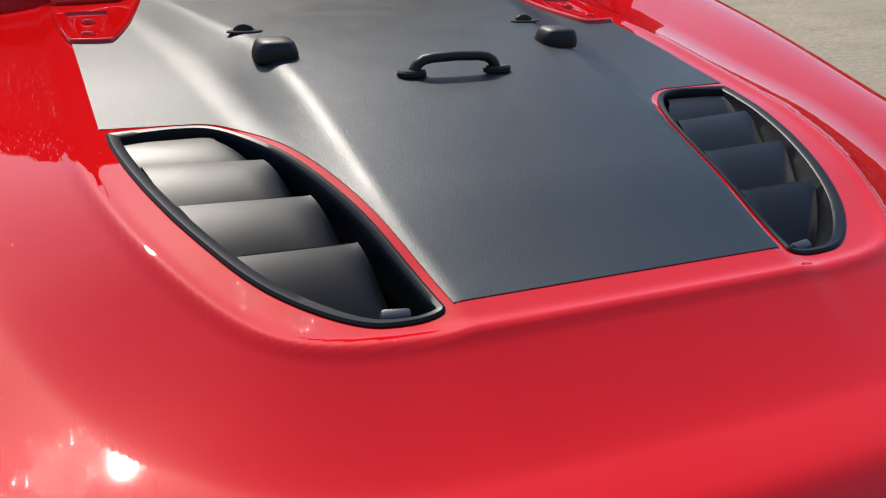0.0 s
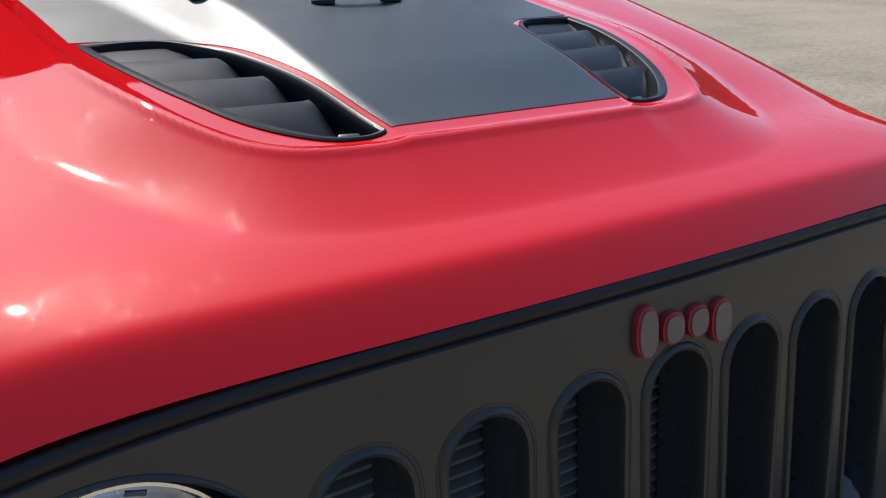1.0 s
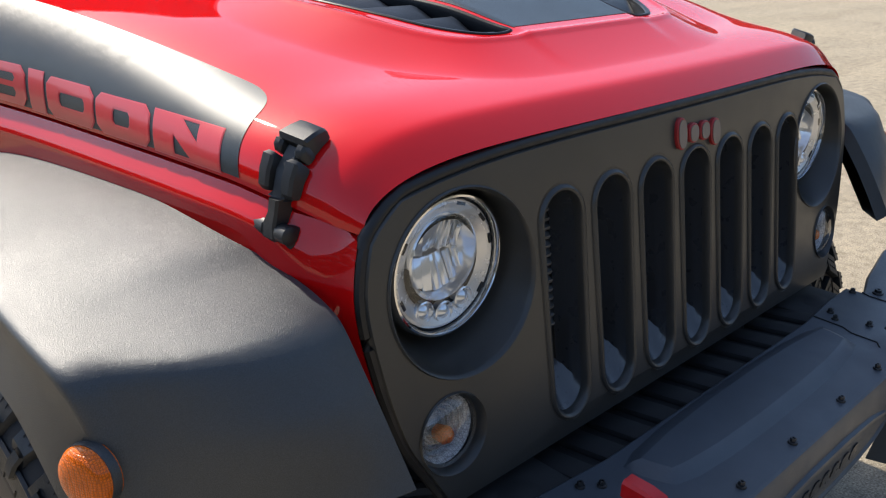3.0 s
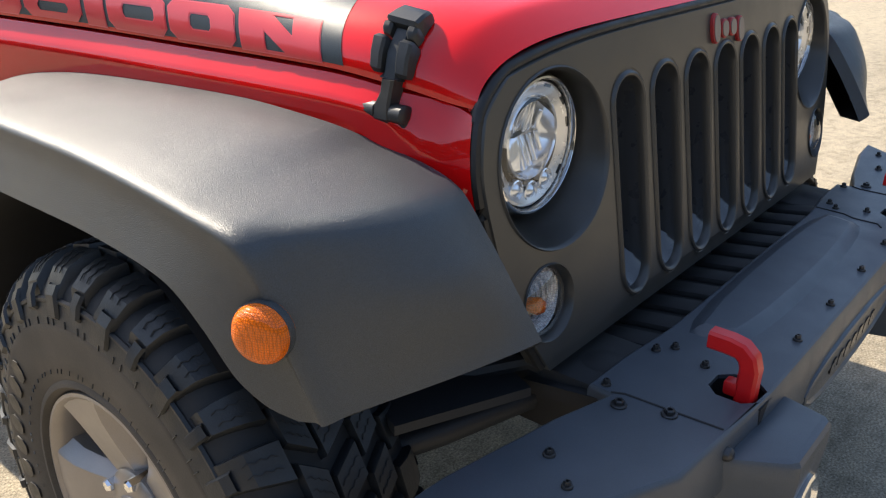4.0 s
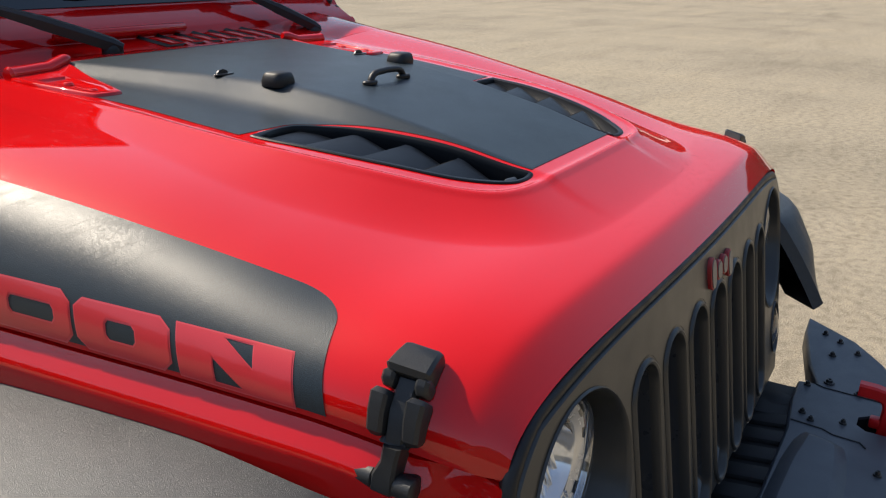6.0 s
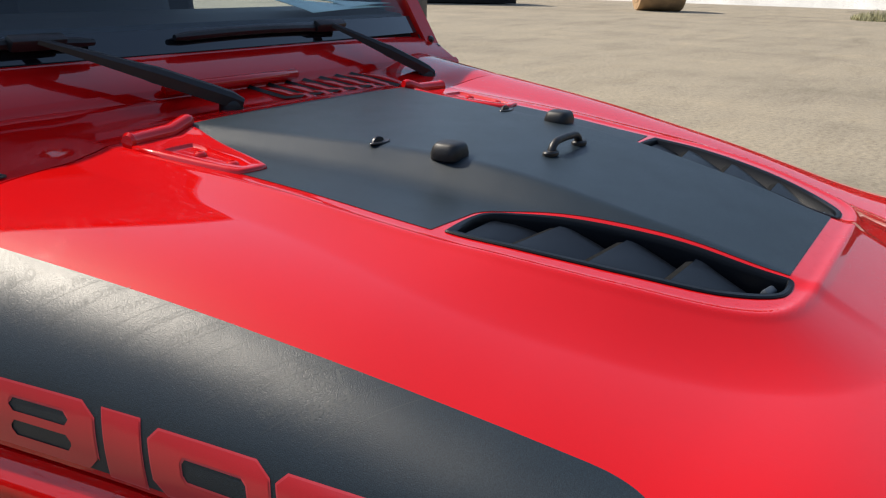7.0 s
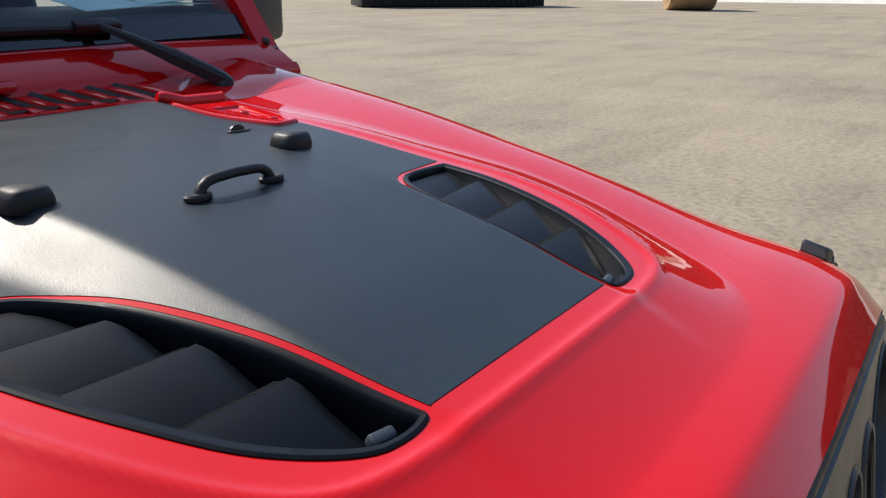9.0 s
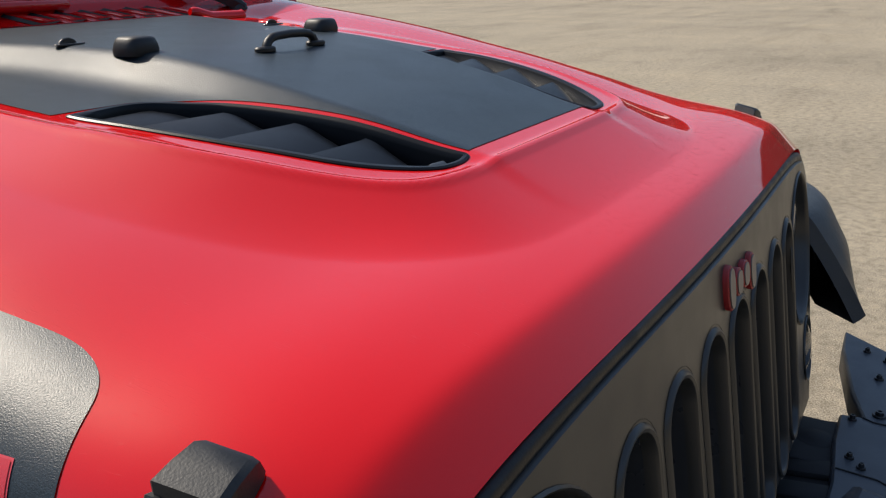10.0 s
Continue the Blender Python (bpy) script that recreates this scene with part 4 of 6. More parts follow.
# dark radiator with fine horizontal fins behind the slots
bm = BM()
box(bm, (0, 0.445, 0.85), (0.94, 0.02, 0.44))
radiator = part("radiator", bm, DARK, car, "black radiator core behind the grille")
for k in range(18):
    bm = BM()
    box(bm, (0.012, gy(0.800 + k * 0.0125) + 0.062, 0.800 + k * 0.0125), (0.74, 0.018, 0.0050), rot=(18, 0, 0))
    part("fin", bm, FIN, radiator)


# ---- headlamps ----
def headlamp(side):
    cx, cz = side * HL[0], HL[1]
    tilt = Matrix.Translation((cx, 0.357, cz)) @ Matrix.Diagonal((0.97, 1, 0.97, 1)) @ Euler((radians(90), 0, 0)).to_matrix().to_4x4()   # local z points forwards
    rc = (side * RECESS[0], RECESS[1], RECESS[2])
    bm = BM()
    rows = []
    for r, out in ((1.035, 0.0006), (1.02, 0.003), (1.0, 0.0015), (0.985, -0.004)):
        rows.append([on_grille(x, z, out) for x, z in circle(rc[0], rc[1], rc[2] * r, 48)])
    ring = [(cx + 0.094 * math.cos(2 * math.pi * k / 48), cz + 0.094 * math.sin(2 * math.pi * k / 48)) for k in range(48)]
    last = rows[-1]
    end = [Vector((x, 0.404, z)) for x, z in ring]
    for t in (0.25, 0.5, 0.75, 1.0):
        rows.append([a.lerp(b, t) for a, b in zip(last, end)])
    loft(bm, rows, closed_u=True)
    lamp = part("headlamp", bm, GRILLE, car, "round chrome-ringed headlamp in a black recess", sharp=50)
    bm = BM()
    lathe(bm, [(0.0955, -0.046), (0.096, -0.012), (0.0945, -0.002), (0.0915, 0.003), (0.0890, 0.0035), (0.0885, 0.003), (0.0875, -0.008)], tilt, 56)
    part("chrome_ring", bm, CHROME, lamp, "chrome retaining ring")
    bm = BM()
    lathe(bm, [(0.0885, -0.004), (0.086, 0.004), (0.074, 0.011), (0.05, 0.017), (0.025, 0.0198), (0.0002, 0.0205)], tilt, 56)
    lens = part("lens", bm, CLEAR, lamp, "clear domed lens")
    lens.visible_shadow = False
    bm = BM()
    lathe(bm, [(0.0890, -0.004), (0.0865, -0.012), (0.0845, -0.013)], tilt, 56)
    part("shadow_gap", bm, DARK, lamp)
    bm = BM()
    lathe(bm, [(0.0850, -0.014), (0.0835, -0.006), (0.0800, -0.004), (0.0700, -0.009), (0.0610, -0.014)], tilt, 56)
    part("silver_ring", bm, SILVER, lamp, "pale silver inner ring")
    eye_m = tilt @ Matrix.Translation((0, 0.010, -0.010))
    bm = BM()
    lathe(bm, [(0.058, -0.012), (0.0575, 0.002), (0.0555, 0.004), (0.0535, 0.000), (0.050, -0.016), (0.038, -0.028), (0.020, -0.034), (0.0002, -0.035)], eye_m, 56)
    part("reflector", bm, BOWL, lamp, "pale chrome reflector bowl")
    bm = BM()
    lathe(bm, [(0.0620, -0.016), (0.0600, -0.020), (0.0585, -0.020), (0.058, -0.008)], tilt, 56)
    part("bowl_seat", bm, DARK, lamp)
    rnd = random.Random(7)
    for k in range(7):     # slanted facets of the main reflector
        for h in (-1, 1):
            a = (k - 3) * 0.0135
            top_r = math.sqrt(max(0.0002, 0.049 ** 2 - a * a))
            bm = BM()
            c = eye_m @ Vector((a, h * top_r * 0.52, -0.017 + rnd.uniform(-0.002, 0.002)))
            box(bm, tuple(c), (0.0128, 0.006, top_r * 0.92), rot=(h * 16 + rnd.uniform(-5, 5), 0, a * 900 + rnd.uniform(-8, 8)), bevel=0.001)
            part("reflector_facet", bm, BOWL, lamp)
    for a in (-0.034, 0.0, 0.034):     # three small round elements below
        bm = BM()
        m = tilt @ Matrix.Translation((a, -0.0655 + abs(a) * 0.28, -0.010))
        lathe(bm, [(0.0150, -0.006), (0.0155, 0.003), (0.0135, 0.004), (0.012, -0.001), (0.007, 0.004), (0.0002, 0.006)], m, 24)
        part("projector", bm, BOWL, lamp)
    for a in (12, 38, 72, 150, 205, 322):     # dark notches in the inner ring
        a = radians(a)
        bm = BM()
        p = tilt @ Vector((0.0790 * math.cos(a), 0.0790 * math.sin(a), -0.005))
        box(bm, tuple(p), (0.004, 0.003, 0.014), rot=(0, -math.degrees(a), 0))
        part("ring_notch", bm, DARK, lamp)
    return lamp


for side in (-1, 1):
    headlamp(side)


# ---- turn signals ----
def turn_signal(side):
    cx, cz = side * SIG[0], SIG[1]
    bm = BM()
    rows = []
    for r, out in ((0.0525, 0.0006), (0.0515, 0.003), (0.050, 0.001), (0.0475, -0.012), (0.044, -0.014)):
        rows.append([on_grille(x, z, out) for x, z in circle(cx, cz, r, 40)])
    loft(bm, rows, closed_u=True)
    sig = part("turn_signal", bm, GRILLE, car, "round clear turn signal with amber bulb")
    m = Matrix.Translation(on_grille(cx, cz, -0.012)) @ Euler((radians(90 - 8), 0, 0)).to_matrix().to_4x4()
    bm = BM()
    lathe(bm, [(0.0445, -0.004), (0.043, 0.006), (0.036, 0.012), (0.022, 0.0165), (0.0002, 0.0185)], m, 40)
    part("signal_lens", bm, CLEAR, sig, "clear lens").visible_shadow = False
    for r in (0.036, 0.029, 0.022, 0.015):     # moulded rings of the lens
        bm = BM()
        lathe(bm, [(r + 0.0022, -0.010 - (0.0445 - r) * 0.5), (r, -0.006 - (0.0445 - r) * 0.5), (r - 0.0022, -0.010 - (0.0445 - r) * 0.5)], m, 40)
        part("lens_ring", bm, SIGNAL, sig)
    bm = BM()
    lathe(bm, [(0.0445, -0.004), (0.034, -0.020), (0.012, -0.030), (0.0002, -0.031)], m, 32)
    part("signal_bowl", bm, SIGNAL, sig)
    bm = BM()
    lathe(bm, [(0.0002, 0.0), (0.008, -0.003), (0.012, -0.010), (0.010, -0.026), (0.006, -0.030)], m @ Matrix.Translation((0.004, -0.012, 0.002)), 20)
    part("amber_bulb", bm, AMBER, sig, "amber bulb")


for side in (-1, 1):
    turn_signal(side)


# ---- badge: four plain raised shapes ----
for x, w, z0, z1 in ((-0.054, 0.026, 1.010, 1.056), (-0.022, 0.027, 1.015, 1.044), (0.0095, 0.027, 1.014, 1.043), (0.0410, 0.027, 1.001, 1.042)):
    out = rounded([(-w / 2, z0), (w / 2, z0), (w / 2, z1), (-w / 2, z1)], 2)
    bm = BM()
    prism(bm, out, lambda a, b, c, x=x: on_grille(GX + 0.010 + x + a, b, c), 0.006, 0.001)
    badge = part("badge_block", bm, EMBLEM_EDGE, grille, "dark red raised badge shape with grey face")
    bm = BM()
    prism(bm, inset(anticlockwise(out), 0.0026), lambda a, b, c, x=x: on_grille(GX + 0.010 + x + a, b, 0.0062 + c), 0.0012)
    part("badge_face", bm, EMBLEM, grille)


# ---- bonnet latches ----
def bonnet_latch(side):
    """Rubber hold-down: a cap on the bonnet, a strap, and a foot on the wing."""
    v0 = 0.436

    def at(d, dv, up):
        return on_side(d, v0 + dv, side, up)
    def slab(bm, d0, d1, w0, w1, up0, up1, shift=0.0, low=0.002):
        rows = []
        for d, w, up in ((d0, w0 - 0.004, up0 - 0.004), (d0 + 0.004 * (1 if d1 > d0 else -1), w0, up0), (lerp(d0, d1, 0.5), (w0 + w1) / 2, (up0 + up1) / 2), (d1 - 0.004 * (1 if d1 > d0 else -1), w1, up1), (d1, w1 - 0.004, up1 - 0.004)):
            ring = [(-w / 2, low), (-w / 2, up - 0.003), (-w / 2 + 0.003, up), (w / 2 - 0.003, up), (w / 2, up - 0.003), (w / 2, low)]
            rows.append([at(d, a + shift + (d - 0.05) * 0.05, u) for a, u in ring])
        loft(bm, rows, closed_u=True, caps=True)
    bm = BM()
    slab(bm, 0.061, 0.092, 0.043, 0.038, 0.024, 0.017)
    latch = part("bonnet_latch", bm, LATCH, car, "black rubber bonnet latch on the wing edge", sharp=35)
    for a, w in ((-0.0165, 0.013), (0.0165, 0.013)):
        bm = BM()
        slab(bm, 0.050, 0.064, w, w, 0.019, 0.021, a)
        part("cap_lug", bm, LATCH, latch, sharp=35)
        bm = BM()
        slab(bm, 0.012, 0.047, w + 0.003, w + 0.005, 0.017, 0.022, a * 1.08)
        part("strap_ear", bm, LATCH, latch, sharp=35)
    bm = BM()
    slab(bm, 0.004, 0.064, 0.020, 0.022, 0.011, 0.012)
    part("strap", bm, LATCH, latch, sharp=35)
    bm = BM()
    slab(bm, 0.004, 0.012, 0.024, 0.030, 0.010, 0.012)
    part("strap_end", bm, LATCH, latch, sharp=35)
    # foot on the wing: a waist, a saddle and two round heads
    base = at(0.0, -0.003, 0.0)

    def ribbon(bm, pts):
        rows = []
        for y, z, w, o in pts:
            x = base.x + side * o
            rows.append([(base.x - side * 0.004, y - w / 2, z), (x - side * 0.003, y - w / 2, z), (x, y - w / 2 + 0.003, z), (x, y + w / 2 - 0.003, z), (x - side * 0.003, y + w / 2, z), (base.x - side * 0.004, y + w / 2, z)])
        loft(bm, rows, closed_u=True, caps=True)
    y0, z0 = base.y + 0.003, base.z
    bm = BM()
    ribbon(bm, [(y0 - 0.004, z0 + 0.010, 0.019, 0.017), (y0 - 0.001, z0 - 0.006, 0.018, 0.018), (y0 + 0.003, z0 - 0.020, 0.024, 0.021), (y0 + 0.005, z0 - 0.036, 0.026, 0.021), (y0 + 0.006, z0 - 0.042, 0.022, 0.016)])
    part("strap_foot", bm, LATCH, latch, sharp=35)
    bm = BM()
    box(bm, (base.x + side * 0.003, y0 + 0.004, z0 - 0.034), (0.018, 0.058, 0.026), bevel=0.005)
    part("foot_block", bm, LATCH, latch, sharp=35)
    for a in (-0.021, 0.021):
        bm = BM()
        m = Matrix.Translation((base.x + side * 0.011, y0 + 0.004 + a, z0 - 0.029)) @ Euler((radians(90), 0, 0)).to_matrix().to_4x4()
        lathe(bm, [(0.0001, -0.0100), (0.0092, -0.0100), (0.0112, -0.0085), (0.0114, 0.0), (0.0112, 0.0085), (0.0092, 0.0100), (0.0001, 0.0100)], m, 10)
        part("foot_head", bm, LATCH, latch, sharp=50)
    return latch


for side in (-1, 1):
    bonnet_latch(side)


# ---- front bumper ----
BZ = 0.648
plan_half = [(0.0, 0.046), (0.37, 0.046), (0.50, 0.054), (0.607, 0.062), (0.683, 0.098), (0.770, 0.158), (0.858, 0.272), (0.770, 0.268), (0.600, 0.234), (0.512, 0.206), (0.508, 0.240), (0.42, 0.240), (0.30, 0.228), (0.0, 0.228)]


def bumper():
    right = plan_half
    left = [(-x, y) for x, y in plan_half[::-1]]
    out = anticlockwise([p for i, p in enumerate(right + left[1:-1])])
    bm = BM()
    inner = inset(out, 0.006)

    def drop(x, y):
        """Depth of the front face under the top plate."""
        front = smooth(0.20, 0.05, y)
        return lerp(0.035, 0.155 if abs(x) < 0.35 else lerp(0.155, 0.085, smooth(0.35, 0.80, abs(x))), front)
    rows = [[(x, y, BZ) for x, y in inner], [(x, y, BZ - 0.0025) for x, y in inset(out, 0.0025)], [(x, y, BZ - 0.008) for x, y in out],
            [(x, y - 0.004 * smooth(0.2, 0.05, y), BZ - 0.008 - drop(x, y) * 0.5) for x, y in out], [(x, y + 0.030 * smooth(0.2, 0.05, y), BZ - 0.008 - drop(x, y)) for x, y in out]]
    loft(bm, rows, closed_u=True)
    slots = [[(s * 0.396 + a, 0.088 + c) for a, c in rounded([(-0.031, -0.036), (0.031, -0.036), (0.031, 0.030), (-0.031, 0.030)], 1)] for s in (-1, 1)]
    es = []
    for loop in [rows[0]] + [[(x, y, BZ) for x, y in q] for q in slots]:
        vs = [bm.verts.new(p) for p in loop]
        es += [bm.edges.new((a, b)) for a, b in zip(vs, vs[1:] + vs[:1])]
    bmesh.ops.triangle_fill(bm, use_beauty=True, edges=es, normal=(0, 0, 1))
    dead = [f for f in bm.faces if f.calc_center_median().z > BZ - 0.0005 and any(inside(q, f.calc_center_median().x, f.calc_center_median().y) for q in slots)]
    bmesh.ops.delete(bm, geom=dead, context='FACES')
    for q in slots:
        loft(bm, [[(x, y, BZ) for x, y in q], [(x, y, BZ - 0.006) for x, y in q]], closed_u=True)
    bmesh.ops.remove_doubles(bm, verts=bm.verts, dist=0.0004)
    b = part("front_bumper", bm, STEEL, car, "black powder-coated steel bumper with bolts and red tow hooks", sharp=30)
    # raised middle plate
    mid = [(-0.270, 0.105), (0.270, 0.105), (0.300, 0.160), (0.300, 0.222), (-0.300, 0.222), (-0.300, 0.160)]
    bm = BM()
    o = anticlockwise(rounded(mid, 2))
    loft(bm, [[(x, y, BZ + h) for x, y in (inset(o, d) if d else o)] for d, h in ((0.0, -0.001), (0.004, 0.001), (0.016, 0.009), (0.024, 0.011))], closed_u=True)
    bm.faces.new([bm.verts.new((x, y, BZ + 0.011)) for x, y in inset(o, 0.024)])
    part("raised_plate", bm, STEEL, b, sharp=50)
    for s in (-1, 1):
        # seams where the bolted ends meet the middle
        bm = BM()
        tube(bm, [(s * x, y, BZ + 0.0004) for x, y in ((0.508, 0.206), (0.500, 0.190), (0.496, 0.10), (0.494, 0.062))], 0.0016, n=6)
        part("plate_seam", bm, DARK, b)
        bm = BM()
        if s > 0:
            tube(bm, [(s * x, y, BZ + 0.0004) for x, y in ((0.300, 0.095), (0.315, 0.105), (0.318, 0.150), (0.330, 0.170), (0.335, 0.225))], 0.0016, n=6)
            part("plate_seam", bm, DARK, b)
        for x, y, r in ((0.527, 0.184, 0.0105), (0.506, 0.126, 0.0105), (0.665, 0.196, 0.0078), (0.700, 0.150, 0.0068), (0.495, 0.220, 0.0068), (0.374, 0.211, 0.0068), (0.352, 0.193, 0.0065), (0.222, 0.069, 0.0068), (0.080, 0.068, 0.0068), (0.372, 0.140, 0.0068), (0.775, 0.225, 0.0068), (0.745, 0.190, 0.0068)):
            if s < 0 and x > 0.72:
                continue
            bm = BM()
            m = Matrix.Translation((s * x, y, BZ))
            lathe(bm, [(r, -0.002), (r, 0.002), (r * 0.92, 0.0032), (r * 0.66, 0.0034)], m, 20)
            lathe(bm, [(r * 0.66, 0.003), (r * 0.66, 0.0075), (r * 0.56, 0.0088), (r * 0.34, 0.0086), (r * 0.32, 0.005), (0.0001, 0.005)], m, 6)
            part("bolt", bm, BOLT, b, sharp=30)
        # dark box under the hook's slot, and the tow hook
        bm = BM()
        q = anticlockwise(rounded([(-0.036, -0.041), (0.036, -0.041), (0.036, 0.036), (-0.036, 0.036)], 1))
        loft(bm, [[(s * 0.396 + x, 0.088 + y, z) for x, y in q] for z in (BZ - 0.0065, BZ - 0.060)], closed_u=True)
        bm.faces.new([bm.verts.new((s * 0.396 + x, 0.088 + y, BZ - 0.060)) for x, y in q])
        part("hook_box", bm, DARK, b)
        bm = BM()
        path = [(0.072, BZ - 0.02), (0.071, BZ + 0.02), (0.070, BZ + 0.038), (0.074, BZ + 0.052), (0.084, BZ + 0.061), (0.098, BZ + 0.0635), (0.126, BZ + 0.0640)]
        rows = []
        for i, (y, z) in enumerate(path):
            a = path[max(i - 1, 0)]
            c = path[min(i + 1, len(path) - 1)]
            d = Vector((0, c[0] - a[0], c[1] - a[1])).normalized()
            nrm = Vector((0, -d.z, d.y))
            h, w = 0.0125, 0.0120
            p = Vector((s * 0.402, y, z))
            rows.append([p + Vector((sx * w, 0, 0)) + nrm * sz * h for sx, sz in ((-1, -0.7), (-0.7, -1), (0.7, -1), (1, -0.7), (1, 0.7), (0.7, 1), (-0.7, 1), (-1, 0.7))])
        loft(bm, rows, closed_u=True, caps=True)
        box(bm, (s * 0.402, 0.088, BZ + 0.004), (0.020, 0.024, 0.02), bevel=0.004)
        part("tow_hook", bm, HOOK, b, "red painted steel tow hook", sharp=35)
        # lamp pod under the top plate
        bm = BM()
        pod = [(0.315, 0.070), (0.335, -0.014), (0.345, -0.022), (0.455, -0.022), (0.468, -0.012), (0.515, 0.070)]
        pod = anticlockwise([(s * x, y) for x, y in pod])
        rows = [[(x, y, z) for x, y in inset(pod, d)] for d, z in ((0.012, 0.618), (0.004, 0.616), (0.0, 0.610), (0.0, 0.588))]
        rows += [[(x, y, 0.570) for x, y in inset(pod, 0.002)], [(x, y + 0.01, 0.46) for x, y in inset(pod, 0.006)], [(x * 0.995, y + 0.025, 0.415) for x, y in inset(pod, 0.015)]]
        loft(bm, rows, closed_u=True, caps=True)
        pod_ob = part("lamp_pod", bm, STEEL, b, "black lamp pod below the bumper", sharp=30)
        bm = BM()
        m = Matrix.Translation((s * 0.405, -0.020, 0.520)) @ Euler((radians(90), 0, 0)).to_matrix().to_4x4()
        lathe(bm, [(0.046, -0.01), (0.046, 0.004), (0.041, 0.006), (0.038, 0.0), (0.02, 0.004), (0.0002, 0.006)], m, 32)
        part("fog_lamp", bm, CHROME, b)
        bm = BM()
        lathe(bm, [(0.0001, 0.009), (0.005, 0.009), (0.0085, 0.006), (0.0095, 0.002), (0.0095, -0.004)], Matrix.Translation((s * 0.500, 0.053, 0.622)) @ Euler((radians(90), 0, 0)).to_matrix().to_4x4(), 12)
        part("bolt", bm, BOLT, b, sharp=30)
    # pressed panel in the front face with an unreadable raised word
    bm = BM()
    o = anticlockwise(rounded([(-0.22, 0.515), (0.22, 0.515), (0.25, 0.605), (-0.25, 0.605)], 2))
    place = lambda a, z, c: (a, 0.0420 + (BZ - z) * 0.06 - c, z)
    loft(bm, [[place(x, z, h) for x, z in (inset(o, d) if d else o)] for d, h in ((0.0, 0.0), (0.003, 0.006), (0.008, 0.007), (0.012, 0.003))], closed_u=True)
    bm.faces.new([bm.verts.new(place(x, z, 0.003)) for x, z in inset(o, 0.012)])
    part("front_panel", bm, STEEL, b, sharp=40)
    for k in range(7):
        bm = BM()
        prism(bm, rounded([(-0.013, -0.012), (0.013, -0.012), (0.013, 0.012), (-0.013, 0.012)], 1), lambda a, c, h, k=k: place(-0.102 + 0.034 * k + a + c * 0.2, 0.560 + c, 0.0032 + h), 0.003)
        part("raised_bar", bm, BOLT, b)
    return b


bumper()

# ribbed dark panel between grille and bumper, and the frame horns
bm = BM()
box(bm, (0, 0.275, 0.615), (1.02, 0.13, 0.02), rot=(-8, 0, 0))
valance = part("valance", bm, DARK, car, "black ribbed plastic panel under the grille")
for k in range(11):
    bm = BM()
    box(bm, (-0.335 + 0.068 * k, 0.268, 0.628), (0.044, 0.100, 0.016), rot=(-8, 0, 0), bevel=0.006)
    part("rib", bm, DARK, valance)
for s in (-1, 1):
    bm = BM()
    box(bm, (s * 0.425, 0.315, 0.588), (0.14, 0.19, 0.10), bevel=0.006)
    lathe(bm, [(0.0001, 0.0535), (0.016, 0.0535), (0.022, 0.051), (0.030, 0.0505)], Matrix.Translation((s * 0.43, 0.262, 0.588)), 20)
    part("frame_horn", bm, DARK, car, "black steel frame horn behind the bumper")


